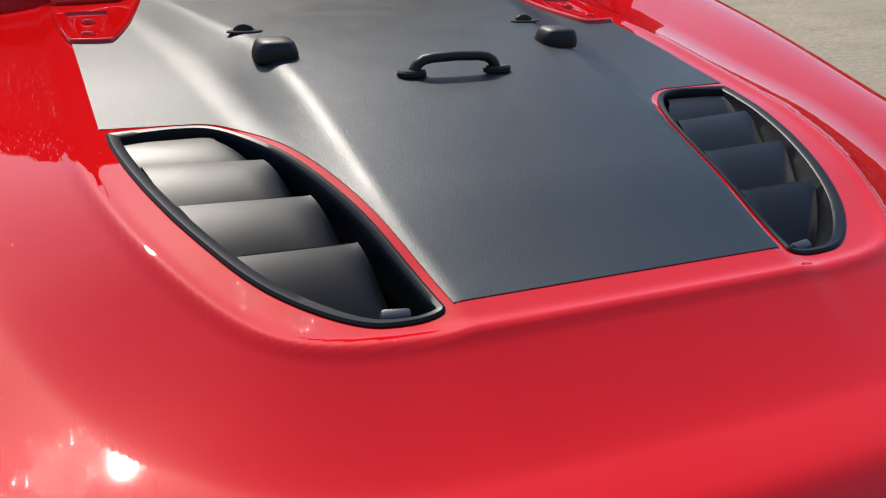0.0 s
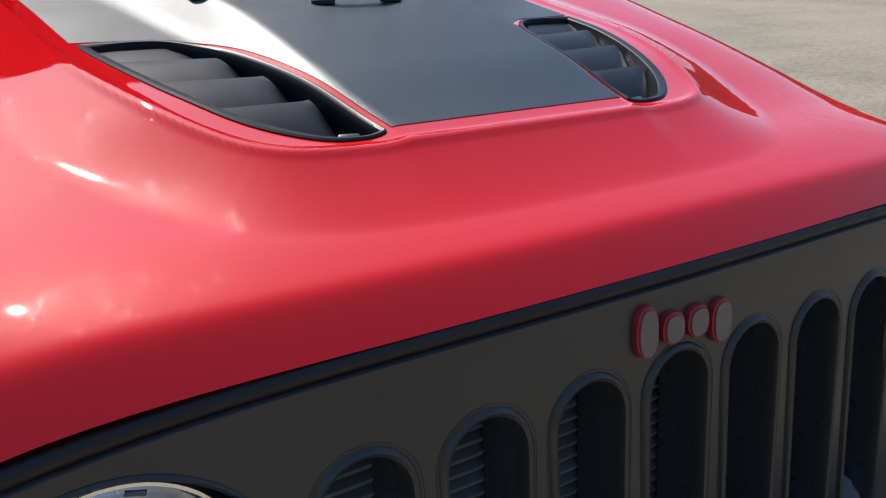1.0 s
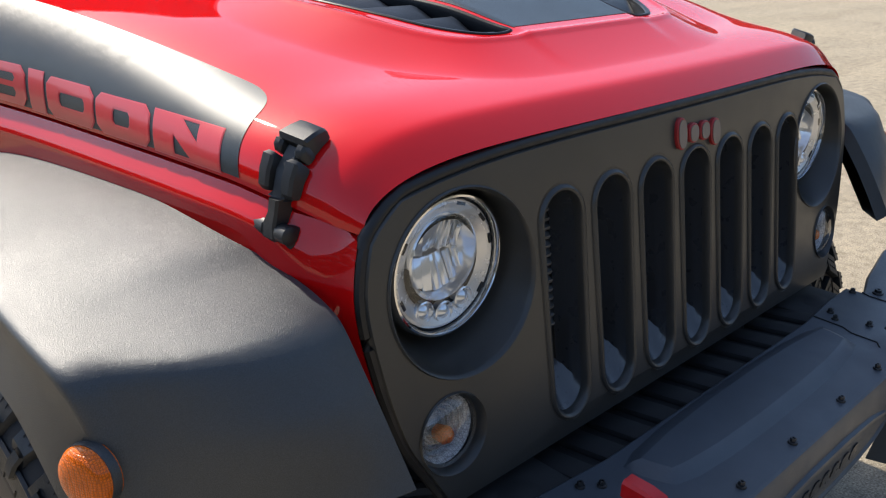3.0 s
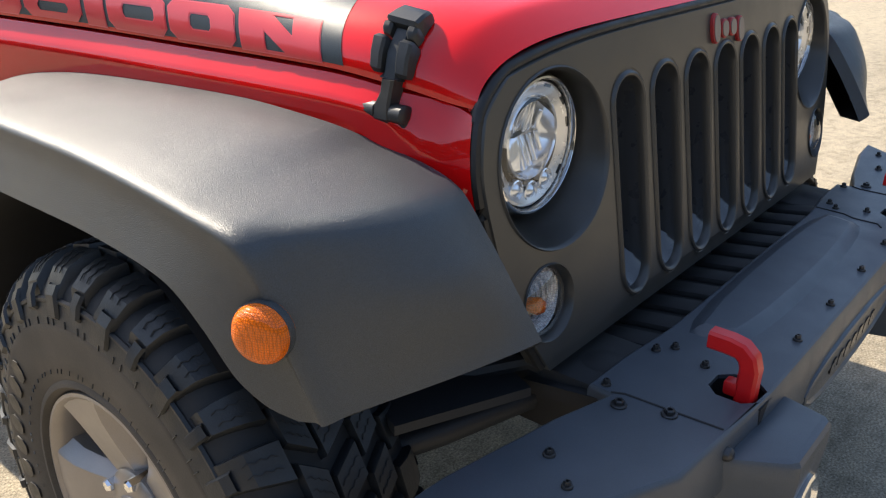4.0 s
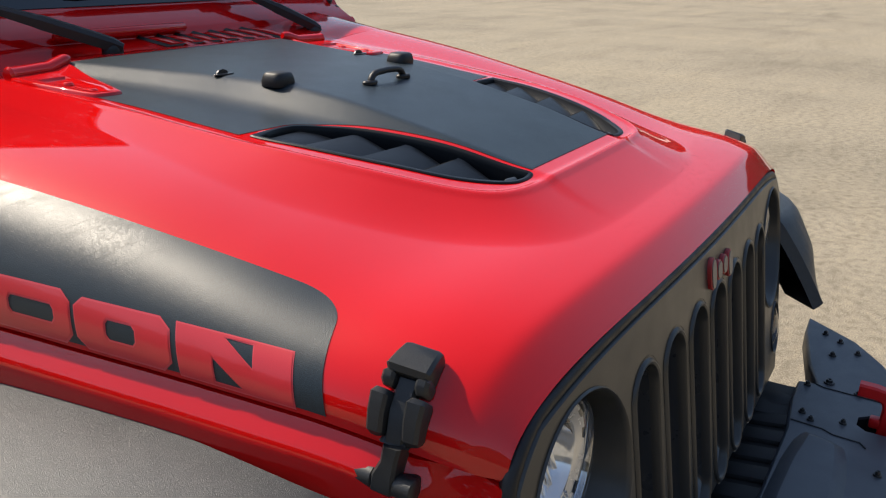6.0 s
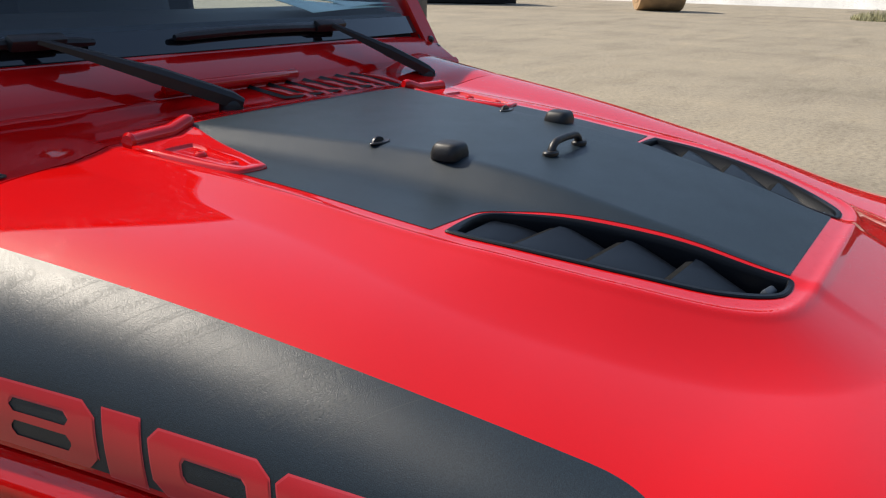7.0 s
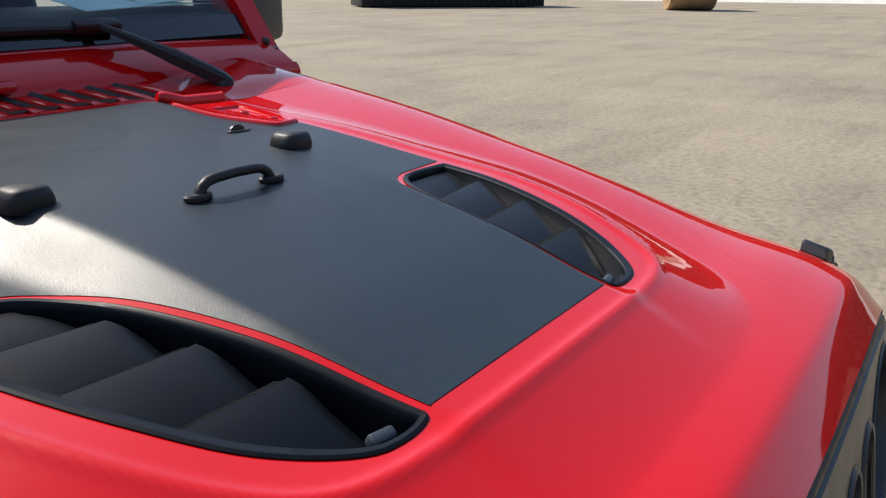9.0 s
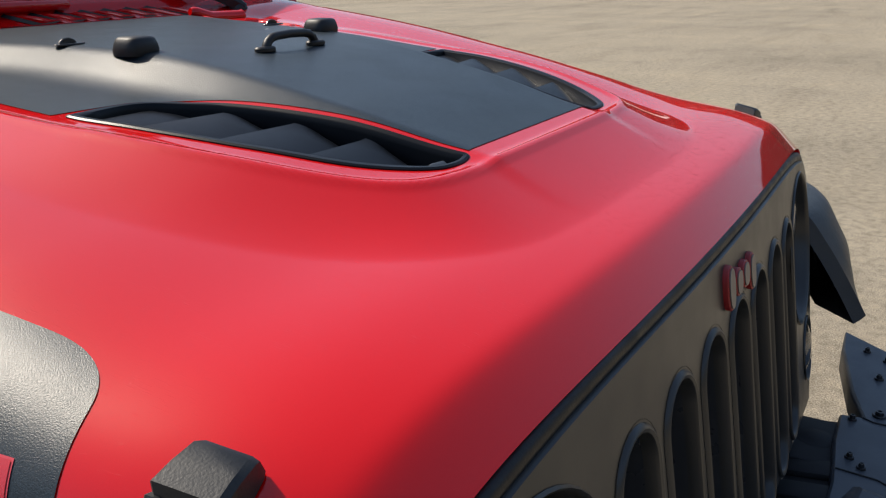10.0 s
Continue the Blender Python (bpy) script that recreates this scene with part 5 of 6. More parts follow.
# ---- wheels ----
def wheel(side, yc, name="wheel"):
    C = Vector((side * 0.782, yc, 0.402))
    m = Matrix.Translation(C) @ Euler((0, radians(90 * side), 0)).to_matrix().to_4x4()   # local z points outwards
    R, W = 0.402, 0.132
    tread_r = curve([(0.0, 0.402), (0.06, 0.402), (0.085, 0.399), (0.105, 0.390), (0.118, 0.378), (0.127, 0.364), (0.133, 0.350), (0.137, 0.330)])
    bm = BM()
    prof = [(0.215, -W * 0.80), (0.245, -W), (0.30, -0.137)] + [(tread_r(w) - 0.016, -w) for w in (0.133, 0.127, 0.118, 0.105, 0.085, 0.06)] + [(tread_r(w) - 0.016, w) for w in (0.0, 0.06, 0.085, 0.105, 0.118, 0.127)] + [(0.345, 0.131)]
    lathe(bm, prof, m, 72)
    tyre = part(name, bm, DARK, car, "all-terrain tyre with chunky tread on a grey alloy rim")
    bm = BM()
    lathe(bm, [(0.350, 0.129), (0.348, 0.1335), (0.344, 0.1335), (0.342, 0.1315), (0.325, 0.1355), (0.313, 0.1372)], m, 96)
    part("shoulder_band", bm, TYRE, tyre, "black shoulder band")
    bm = BM()
    lathe(bm, [(0.313, 0.1370), (0.310, 0.1382), (0.302, 0.1375), (0.27, 0.1385), (0.235, 0.134), (0.224, 0.130), (0.220, 0.1325), (0.214, 0.1325), (0.209, 0.127), (0.199, 0.112)], m, 96)
    wall = part("sidewall", bm, SIDEWALL, tyre, "dusty sidewall with raised ribs")
    # raised unreadable word and fine ribs on the sidewall
    for k in range(10):
        a0 = radians(52 + 9.0 * k) if side < 0 else radians(128 - 9.0 * k)
        bm = BM()
        pts = []
        for da, r in ((-3.0, 0.262), (3.0, 0.262), (3.0, 0.298), (-3.0, 0.298)):
            a = a0 + radians(da)
            pts.append((r * math.cos(a), r * math.sin(a)))
        prism(bm, rounded(pts, 1), lambda a, b, c: m @ Vector((a, b, 0.1384 + c)), 0.0022)
        part("sidewall_bar", bm, RUBBER, tyre, "raised black bar on the sidewall")
    bm = BM()
    for k in range(120):
        a = 2 * math.pi * k / 120
        for r0, r1 in ((0.312, 0.322), (0.238, 0.244)):
            if (k * 7 + int(r0 * 1000)) % 5 < 3:
                p, q = (m @ Vector((r * math.cos(a), r * math.sin(a), z)) for r, z in ((r0, 0.1382), (r1, 0.1365)))
                tube(bm, [p, q], 0.0010, n=4)
    tagged(part("sidewall_ribs", bm, TYRE, tyre), kind="stuff")
    # tread blocks
    bm = BM()

    def block(a, w0, w1, length, skew, depth=0.017, pinch=1.0):
        """One block: its foot on the carcass, its top on the tread's outer line."""
        ws = [lerp(w0, w1, t) for t in (0, 0.33, 0.67, 1)]
        mid = (w0 + w1) / 2
        rows = []
        for up, shrink in ((-depth, 1.0), (-0.003, 0.93), (0.0, 0.86)):
            ring = []
            for sa in (-1, 1):
                for w in (ws if sa < 0 else ws[::-1]):
                    ww = mid + (w - mid) * lerp(1.0, shrink, 0.5)
                    ln = length * lerp(1.0, pinch, (w - w0) / (w1 - w0))
                    ang = a + (sa * ln / 2 * shrink + skew * (ww - mid)) / R
                    rr = tread_r(abs(ww)) + up
                    ring.append(m @ Vector((rr * math.cos(ang), rr * math.sin(ang), ww)))
            rows.append(ring)
        vs = loft(bm, rows, closed_u=True)
        t = vs[-1]
        for k in range(3):
            bm.faces.new((t[k], t[k + 1], t[6 - k], t[7 - k]))
    n = 34
    for k in range(n):
        a = 2 * math.pi * k / n
        long = k % 2
        for s in (-1, 1):
            off = 0 if s > 0 else math.pi / n
            block(a + off, s * 0.068, s * (0.132 if long else 0.125), 0.058 if long else 0.050, 0.25 * s, 0.017, 0.80)
            # lug running down the shoulder
            ln = 0.030 if long else 0.022
            rows = []
            for r1, z1 in ((0.368, 0.1275), (0.356, 0.1360), (0.326 if long else 0.338, 0.1405), (0.320 if long else 0.332, 0.1355)):
                rows.append([m @ Vector((r1 * math.cos(a + off + d / R), r1 * math.sin(a + off + d / R), s * (z1 - e))) for d, e in ((-ln / 2, 0.005), (-ln / 2 + 0.003, 0), (ln / 2 - 0.003, 0), (ln / 2, 0.005))])
            loft(bm, rows)
            block(a + off + 0.05, s * 0.028, s * 0.063, 0.054, 0.75 * s, 0.016)
        block(a + 0.02, -0.023, 0.023, 0.052, -0.60, 0.016)
    tagged(part("tread", bm, TYRE, tyre, "deep black tread blocks", sharp=25), kind="stuff")
    # siping: fine zigzag grooves across the blocks
    bm = BM()
    for k in range(n):
        a = 2 * math.pi * k / n
        for c, w0, w1, skew in ((a, 0.080, 0.116, 0.22), (a + 0.05, 0.033, 0.058, 0.75), (a + 0.02, -0.018, 0.018, -0.6), (a + math.pi / n + 0.05, -0.058, -0.033, -0.75)):
            for t in (-0.008, 0.008):
                pts = []
                for j in range(7):
                    w = lerp(w0, w1, j / 6)
                    ang = c + (t + skew * (w - (w0 + w1) / 2)) / R + (0.004 if j % 2 else -0.004)
                    rr = tread_r(abs(w)) + 0.0002
                    pts.append(m @ Vector((rr * math.cos(ang), rr * math.sin(ang), w)))
                tube(bm, pts, 0.0009, n=4, caps=False)
    tagged(part("siping", bm, DARK, tyre), kind="stuff")
    # rim
    bm = BM()
    lathe(bm, [(0.200, 0.108), (0.204, 0.120), (0.203, 0.127), (0.198, 0.128), (0.192, 0.123), (0.187, 0.108), (0.182, 0.05), (0.178, -0.09)], m, 64)
    rim = part("rim", bm, ALLOY, tyre, "dull grey alloy rim with five broad spokes")
    for k in range(5):
        a = 2 * math.pi * k / 5 + 0.45
        bm = BM()
        rows = []
        for r, hw, z, th in ((0.040, 0.034, 0.088, 0.05), (0.070, 0.044, 0.097, 0.05), (0.115, 0.050, 0.108, 0.05), (0.150, 0.058, 0.116, 0.05), (0.175, 0.074, 0.121, 0.05), (0.193, 0.096, 0.123, 0.05)):
            ring = [(-hw, z - th), (-hw, z - 0.022), (-hw * 0.74, z - 0.003), (-hw * 0.66, z), (hw * 0.66, z), (hw * 0.74, z - 0.003), (hw, z - 0.022), (hw, z - th)]
            rows.append([m @ Vector((r * math.cos(a) - t * math.sin(a), r * math.sin(a) + t * math.cos(a), zz)) for t, zz in ring])
        loft(bm, rows, closed_u=True, caps=True)
        part("spoke", bm, ALLOY, tyre, sharp=25)
    bm = BM()
    lathe(bm, [(0.075, 0.05), (0.070, 0.100), (0.060, 0.108), (0.034, 0.110), (0.031, 0.118), (0.0001, 0.120)], m, 40)
    part("hub", bm, ALLOY, tyre)
    bm = BM()
    lathe(bm, [(0.183, -0.02), (0.0001, -0.02)], m, 40)
    part("brake_disc", bm, DARK, tyre)
    for k in range(5):
        a = 2 * math.pi * k / 5 + 0.45 + math.pi / 5
        bm = BM()
        lathe(bm, [(0.011, 0.08), (0.011, 0.112), (0.008, 0.118), (0.0001, 0.119)], m @ Matrix.Translation((0.062 * math.cos(a), 0.062 * math.sin(a), 0)), 6)
        part("wheel_nut", bm, CHROME, tyre, sharp=25)
    return tyre


for side in (-1, 1):
    wheel(side, 0.755)
    wheel(side, 3.70)


# ---- engine bay and running gear, dark ----
bm = BM()
box(bm, (0, 0.93, 0.77), (1.16, 0.92, 0.44))
part("engine_bay", bm, DARK, car, "dark engine bay walls and wheel wells")
bm = BM()
tube(bm, [(-0.66, 0.755, 0.40), (0.66, 0.755, 0.40)], 0.04, n=14)
tube(bm, [(-0.62, 0.66, 0.42), (0.62, 0.66, 0.42)], 0.018, n=10)
tube(bm, [(-0.58, 0.62, 0.52), (0.42, 0.60, 0.56)], 0.018, n=10)
part("front_axle", bm, STEEL, car, "black front axle with steering rods")
for s in (-1, 1):
    bm = BM()
    tube(bm, [(s * 0.56, 0.70, 0.42), (s * 0.54, 0.66, 0.84)], 0.028, n=12)
    tube(bm, [(s * 0.60, 0.47, 0.60), (s * 0.50, 0.34, 0.64), (s * 0.45, 0.30, 0.60)], 0.012, n=8)
    box(bm, (s * 0.43, 1.0, 0.58), (0.09, 1.2, 0.12))
    tube(bm, [(s * 0.80, 0.52, 0.52), (s * 0.62, 0.40, 0.56), (s * 0.46, 0.33, 0.58)], 0.020, n=10)
    tube(bm, [(s * 0.74, 0.44, 0.44), (s * 0.55, 0.36, 0.47), (s * 0.40, 0.30, 0.50)], 0.016, n=10)
    box(bm, (s * 0.60, 0.40, 0.615), (0.20, 0.10, 0.014), rot=(0, 0, s * 24))
    part("shock_absorber", bm, CABIN, car, "dark shock absorber and frame rail")

for s in (-1, 1):
    bm = BM()
    rows = []
    for k in range(25):
        a = math.pi * (k / 24 * 0.72 + 0.02)
        y, z = 0.775 + 0.45 * math.cos(a), 0.40 + 0.50 * math.sin(a)
        rows.append([(s * x, y, z) for x in (0.590, 0.70, 0.80, 0.905)])
    loft(bm, rows)
    part("wheel_liner", bm, DARK, car, "black wheel arch liner")

# ---- cowl ----
REAR = half_section(Y1)


COWL_END = 1.532


def cowl_lift(x, t):
    return 0.030 * t


def cowl_base(x, z, t):
    """The bonnet's rear edge smooths out into a plain crowned panel."""
    w, z0 = half_w(Y1), seam_z(Y1)
    q = max(0.0, 1 - (abs(x) / w) ** power(Y1))
    plain = z0 + (crown(Y1) - z0) * math.sqrt(q) + 0.008 * smooth(0.7, 0.4, abs(x))
    return lerp(z, plain, smooth(0.0, 0.35, t))


def cowl_point(x, z, t, sx):
    y = lerp(y_of(x, Y1) + 0.006, COWL_END + 0.02 * (x / 0.75) ** 2, t)
    return (sx * (x + 0.012 * t), y, cowl_base(x, z, t) - 0.001 + cowl_lift(x, t) + lift(sx * x, Y1))


bm = BM()
rows = []
for k in range(17):
    rows.append([cowl_point(x, z, k / 16, -1) for x, z in REAR[::-1]] + [cowl_point(x, z, k / 16, 1) for x, z in REAR[1:]])
loft(bm, rows)
loft(bm, [rows[0], [(p[0], p[1] + 0.003, p[2] - 0.015) for p in rows[0]]])
cowl = part("cowl", bm, RED, car, "glossy red cowl panel with louvres and wiper arms", sharp=50)


def cowl_z(x, y):
    """Height of the cowl at a place."""
    y0 = y_of(x, Y1) + 0.006
    t = (y - y0) / (COWL_END + 0.02 * (x / 0.75) ** 2 - y0)
    w, z0 = half_w(Y1), seam_z(Y1)
    q = max(0.0, 1 - (abs(x) / w) ** power(Y1))
    return cowl_base(x, z0 + (crown(Y1) - z0) * math.sqrt(q) + dome(x, Y1), t) - 0.001 + cowl_lift(x, t)


for side in (-1, 1):
    # the side decal runs on over the seam
    bm = BM()
    rows = []
    for k in range(17):
        row = []
        for u in range(25):
            p = on_side(lerp(0.006, DECAL_TOP(Y1) * (1.0 if side < 0 else 0.70), u / 24), Y1, -1, 0.0012)
            q = cowl_point(-p.x, p.z, k / 16 * 0.55, side)
            row.append((q[0], q[1], q[2] + 0.001))
        rows.append(row)
    loft(bm, rows)
    part("side_decal", bm, DECAL, cowl, "matte black vinyl side decal")


for k in range(7):
    x = 0.058 + 0.0490 * k
    bm = BM()
    rows = []
    for t in range(11):
        s = t / 10
        xx, yy = x - 0.036 * s, 1.406 + 0.114 * s
        h = 0.0115 * math.sin(math.pi * min(1, s * 1.1 + 0.06)) ** 0.5 if 0 < s < 1 else 0.0
        z = cowl_z(xx, yy)
        rows.append([(xx - 0.014, yy, z - 0.001), (xx - 0.013, yy, z + h * 0.80), (xx - 0.008, yy, z + h), (xx, yy, z + h * 0.95), (xx + 0.008, yy, z + h * 0.5), (xx + 0.014, yy, z - 0.001)])
    loft(bm, rows)
    louvre = part("cowl_louvre", bm, RED, cowl)
    bm = BM()
    loft(bm, [[(x + w - 0.036 * s, 1.406 + 0.114 * s, cowl_z(x - 0.036 * s, 1.406 + 0.114 * s) + 0.0012 + 0.0035 * (w > -0.02)) for w in (-0.0230, -0.0135)] for s in (0.05, 0.35, 0.6, 0.94)])
    part("louvre_slot", bm, DARK, cowl)

for s in (-1, 1):
    # seam between cowl and body side, and a small black cap
    bm = BM()
    tube(bm, [(s * (0.605 + 0.05 * t), lerp(y_of(0.61, Y1) + 0.008, 1.50, t), cowl_z(0.605 + 0.05 * t, lerp(y_of(0.61, Y1) + 0.008, 1.50, t)) + 0.0003) for t in [k / 8 for k in range(9)]], 0.0022, n=6)
    part("panel_seam", bm, DARK, cowl)
    bm = BM()
    lathe(bm, [(0.0001, 0.004), (0.004, 0.0038), (0.0055, 0.002), (0.009, 0.0016), (0.0095, 0.0)], Matrix.Translation((s * 0.555, 1.365, cowl_z(0.555, 1.365))), 16)
    part("black_plug", bm, RUBBER, cowl)

# ---- windscreen frame, glass, pillars ----
def screen(u, h):
    """u across in metres at the base, h up the glass from 0 to 1."""
    return Vector((u * lerp(1.0, 0.90, h), lerp(1.602, 1.781, h) + 0.02 * (abs(u) / 0.7) ** 2, lerp(1.334, 1.700, h)))


bm = BM()
rows = []
for y, z, w in ((1.508, 1.225, 0.768), (1.510, 1.272, 0.768), (1.514, 1.282, 0.768), (1.520, 1.289, 0.767), (1.524, 1.284, 0.767), (1.527, 1.288, 0.767), (1.555, 1.306, 0.765), (1.592, 1.330, 0.763), (1.600, 1.333, 0.762), (1.612, 1.326, 0.762)):
    rows.append([(w * u / 16, y + 0.020 * (abs(u) / 16) ** 2, z - 0.012 * (abs(u) / 16) ** 4) for u in range(-16, 17)])
loft(bm, rows)
frame_low = part("windscreen_frame", bm, RED, car, "red windscreen frame around dark glass", sharp=30)
for s in (-1, 1):
    bm = BM()
    rows = []
    for h in (-0.16, 0.0, 0.25, 0.5, 0.75, 1.0, 1.06):
        c = screen(s * 0.743, h)
        rows.append([c + Vector((s * dx, dy, 0)) for dx, dy in ((-0.035, -0.006), (-0.030, -0.016), (0.02, -0.016), (0.034, 0.0), (0.034, 0.06), (-0.035, 0.06))])
    loft(bm, rows, closed_u=True, caps=True)
    part("pillar", bm, RED, frame_low, sharp=30)
    for dx, h in ((-0.006, -0.045), (0.008, -0.100)):
        p = screen(s * 0.743, h)
        bm = BM()
        lathe(bm, [(0.0001, 0.007), (0.006, 0.006), (0.0075, 0.003), (0.010, 0.001), (0.010, -0.002)], Matrix.Translation(p + Vector((s * dx, -0.017, 0))) @ Euler((radians(75), 0, 0)).to_matrix().to_4x4(), 6)
        part("pillar_bolt", bm, BOLT, frame_low, sharp=25)
bm = BM()
rows = []
for h, dy in ((1.0, 0.0), (1.03, -0.012), (1.10, -0.008), (1.13, 0.02), (1.12, 0.08)):
    rows.append([screen(0.760 * u / 8, h) + Vector((0, dy, 0)) for u in range(-8, 9)])
loft(bm, rows)
part("header", bm, RED, frame_low)
for s in (-1, 1):
    bm = BM()
    tube(bm, [screen(s * 0.704, h) + Vector((0, -0.006, 0)) for h in (-0.13, -0.06, -0.01)], 0.0022, n=6)
    part("pillar_seam", bm, DARK, frame_low)
bm = BM()
rows = [[screen(0.722 * u / 20, h / 10) for u in range(-20, 21)] for h in range(11)]
loft(bm, rows)
glass = part("windscreen", bm, GLASS, frame_low, "dark tinted windscreen glass", turn=(0, -1, 0.4))
glass.visible_shadow = False
bm = BM()
loft(bm, [[screen(0.722 * u / 20, h) + Vector((0, -0.0015, 0.0005)) for u in range(-20, 21)] for h in (0.0, 0.04, 0.08, 0.105)])
part("glass_band", bm, FRIT, frame_low, "black band along the foot of the glass")
bm = BM()
tube(bm, [(x, 1.508, 1.290) for x in (-0.185, -0.18, -0.03, 0.125, 0.13)], [0.006, 0.010, 0.010, 0.010, 0.006], n=12)
part("frame_rail", bm, RED, frame_low)


def wiper(px, py, tip_u, blade0, blade1, name="wiper"):
    pz = cowl_z(px, py)
    tip = screen(tip_u, 0.075) + Vector((0, -0.026, 0.006))
    base = Vector((px, py, pz + 0.016))
    bm = BM()
    rows = []
    for t, w, h in ((-0.07, 0.012, 0.010), (0.0, 0.017, 0.017), (0.10, 0.019, 0.018), (0.42, 0.017, 0.018), (0.46, 0.0165, 0.016), (0.8, 0.011, 0.010), (1.0, 0.008, 0.007)):
        p = base.lerp(tip, t) + Vector((0, 0, 0.002 * math.sin(math.pi * max(0, t))))
        d = (tip - base).normalized()
        a = d.cross(Vector((0, 0, 1))).normalized()
        b = a.cross(d)
        rows.append([p + a * w * x + b * h * z for x, z in ((-1, -0.6), (-1, 0.3), (-0.6, 0.7), (0.6, 0.7), (1, 0.3), (1, -0.6))])
    loft(bm, rows, closed_u=True, caps=True)
    arm = part("wiper", bm, RUBBER, car, "black wiper arm and blade", sharp=35)
    bm = BM()
    lathe(bm, [(0.019, -0.004), (0.019, 0.008), (0.016, 0.018), (0.010, 0.022), (0.0001, 0.023)], Matrix.Translation((px, py, pz)), 20)
    part("wiper_pivot", bm, RUBBER, arm)
    bm = BM()
    pts = [screen(u, 0.066 + 0.012 * math.sin(math.pi * k / 16)) + Vector((0, -0.013, 0.002)) for k, u in enumerate([lerp(blade0, blade1, k / 16) for k in range(17)])]
    tube(bm, pts, [0.005] + [0.008] * 15 + [0.005], n=8)
    box(bm, tuple(tip + Vector((0, 0.006, -0.002))), (0.09, 0.020, 0.020), rot=(-60, 0, 0), bevel=0.004)
    part("wiper_blade", bm, RUBBER, arm)


wiper(-0.135, 1.412, -0.335, -0.66, -0.235)
wiper(0.470, 1.435, 0.345, -0.075, 0.37)

# ---- cabin, roof and body behind the windscreen ----
bm = BM()
rows = []
for y, z in ((1.628, 1.318), (1.645, 1.350), (1.665, 1.378), (1.75, 1.386), (1.86, 1.390), (1.90, 1.37), (1.91, 1.05)):
    rows.append([(0.70 * u / 8, y, z) for u in range(-8, 9)])
loft(bm, rows)
part("dashboard", bm, CABIN, car, "black dashboard behind the windscreen")
bm = BM()
box(bm, (0, 2.85, 0.72), (1.46, 2.5, 0.30))
for s in (-1, 1):
    box(bm, (s * 0.36, 2.40, 1.10), (0.48, 0.20, 0.75), rot=(-12, 0, 0), bevel=0.05)
    box(bm, (s * 0.36, 2.18, 0.92), (0.48, 0.50, 0.14), bevel=0.04)
for s in (-1, 1):
    box(bm, (s * 0.705, 2.85, 1.02), (0.05, 2.36, 0.47))
box(bm, (0, 4.02, 1.00), (1.44, 0.05, 0.70))
part("cabin_interior", bm, CABIN, car, "dark cabin with two seats")
for s in (-1, 1):
    bm = BM()
    rows = []
    up = 0.012 if s > 0 else 0.0
    for y in (1.50, 1.60, 1.78, 1.9, 2.6, 3.2, 3.9, 4.05):
        rows.append([(s * x, y, z + (up if z > 1.0 else 0.0)) for x, z in ((0.735, 1.262 if y > 1.8 else 1.180), (0.765, 1.252 if y > 1.8 else 1.172), (0.777, 1.225 if y > 1.8 else 1.155), (0.779, 1.06), (0.80, 0.98), (0.798, 0.62), (0.77, 0.58))])
    loft(bm, rows)
    part("body_side", bm, RED, car, "glossy red body side")
    wall = lambda y, z: (s * lerp(0.765, 0.70, (z - 1.255) / 0.5), y, z)
    bm = BM()
    loft(bm, [[wall(y, 1.255), wall(y, z)] for y, z in ((1.60, 1.29), (1.66, 1.42), (1.72, 1.55), (1.81, 1.68))])
    loft(bm, [[wall(y, 1.255), wall(y, z)] for y, z in ((2.47, 1.69), (3.3, 1.69), (4.05, 1.67))])
    for z0, z1 in ((1.255, 1.300), (1.655, 1.69)):
        loft(bm, [[wall(y, z0), wall(y, z1)] for y in (1.81, 2.1, 2.47)])
    tube(bm, [wall(1.815, 1.30), wall(1.815, 1.66), wall(2.465, 1.66), wall(2.465, 1.30), wall(1.815, 1.30)], 0.010, n=8)
    door_frame = part("side_window", bm, CABIN, car, "dark hard top side with a clear door window")
    bm = BM()
    loft(bm, [[wall(y, z) for z in (1.30, 1.48, 1.66)] for y in (1.815, 2.14, 2.465)])
    pane = part("door_glass", bm, GLASS, door_frame, "clear door glass")
    pane.visible_shadow = False
    bm = BM()
    box(bm, (s * 0.862, 1.765, 1.395), (0.150, 0.085, 0.185), rot=(0, 0, s * 8), bevel=0.022)
    tube(bm, [(s * 0.775, 1.74, 1.30), (s * 0.83, 1.755, 1.315), (s * 0.85, 1.765, 1.34)], 0.018, n=10)
    part("door_mirror", bm, FLARE, car, "black plastic door mirror")
bm = BM()
rows = []
for y, z in ((1.812, 1.728), (1.84, 1.750), (2.4, 1.765), (3.4, 1.755), (4.0, 1.73), (4.05, 1.63), (4.06, 1.25)):
    rows.append([(0.73 * u / 8, y, z - 0.03 * (abs(u) / 8) ** 4) for u in range(-8, 9)])
loft(bm, rows)
part("hard_top", bm, CABIN, car, "black hard top roof")


# ---- papers lying on the dashboard ----
def paper(name, corners, mat, label):
    bm = BM()
    a, b, c, d = (Vector(p) for p in corners)
    rows = []
    for j in range(9):
        t = j / 8
        rows.append([a.lerp(b, u / 10).lerp(d.lerp(c, u / 10), t) + Vector((0, 0, 0.006 * math.sin(2.2 * u / 10 + 3 * t) + 0.006)) for u in range(11)])
    loft(bm, rows)
    loft(bm, [[p - Vector((0, 0, 0.0012)) for p in r] for r in rows])
    return tagged(part(name, bm, mat), label, "paper")


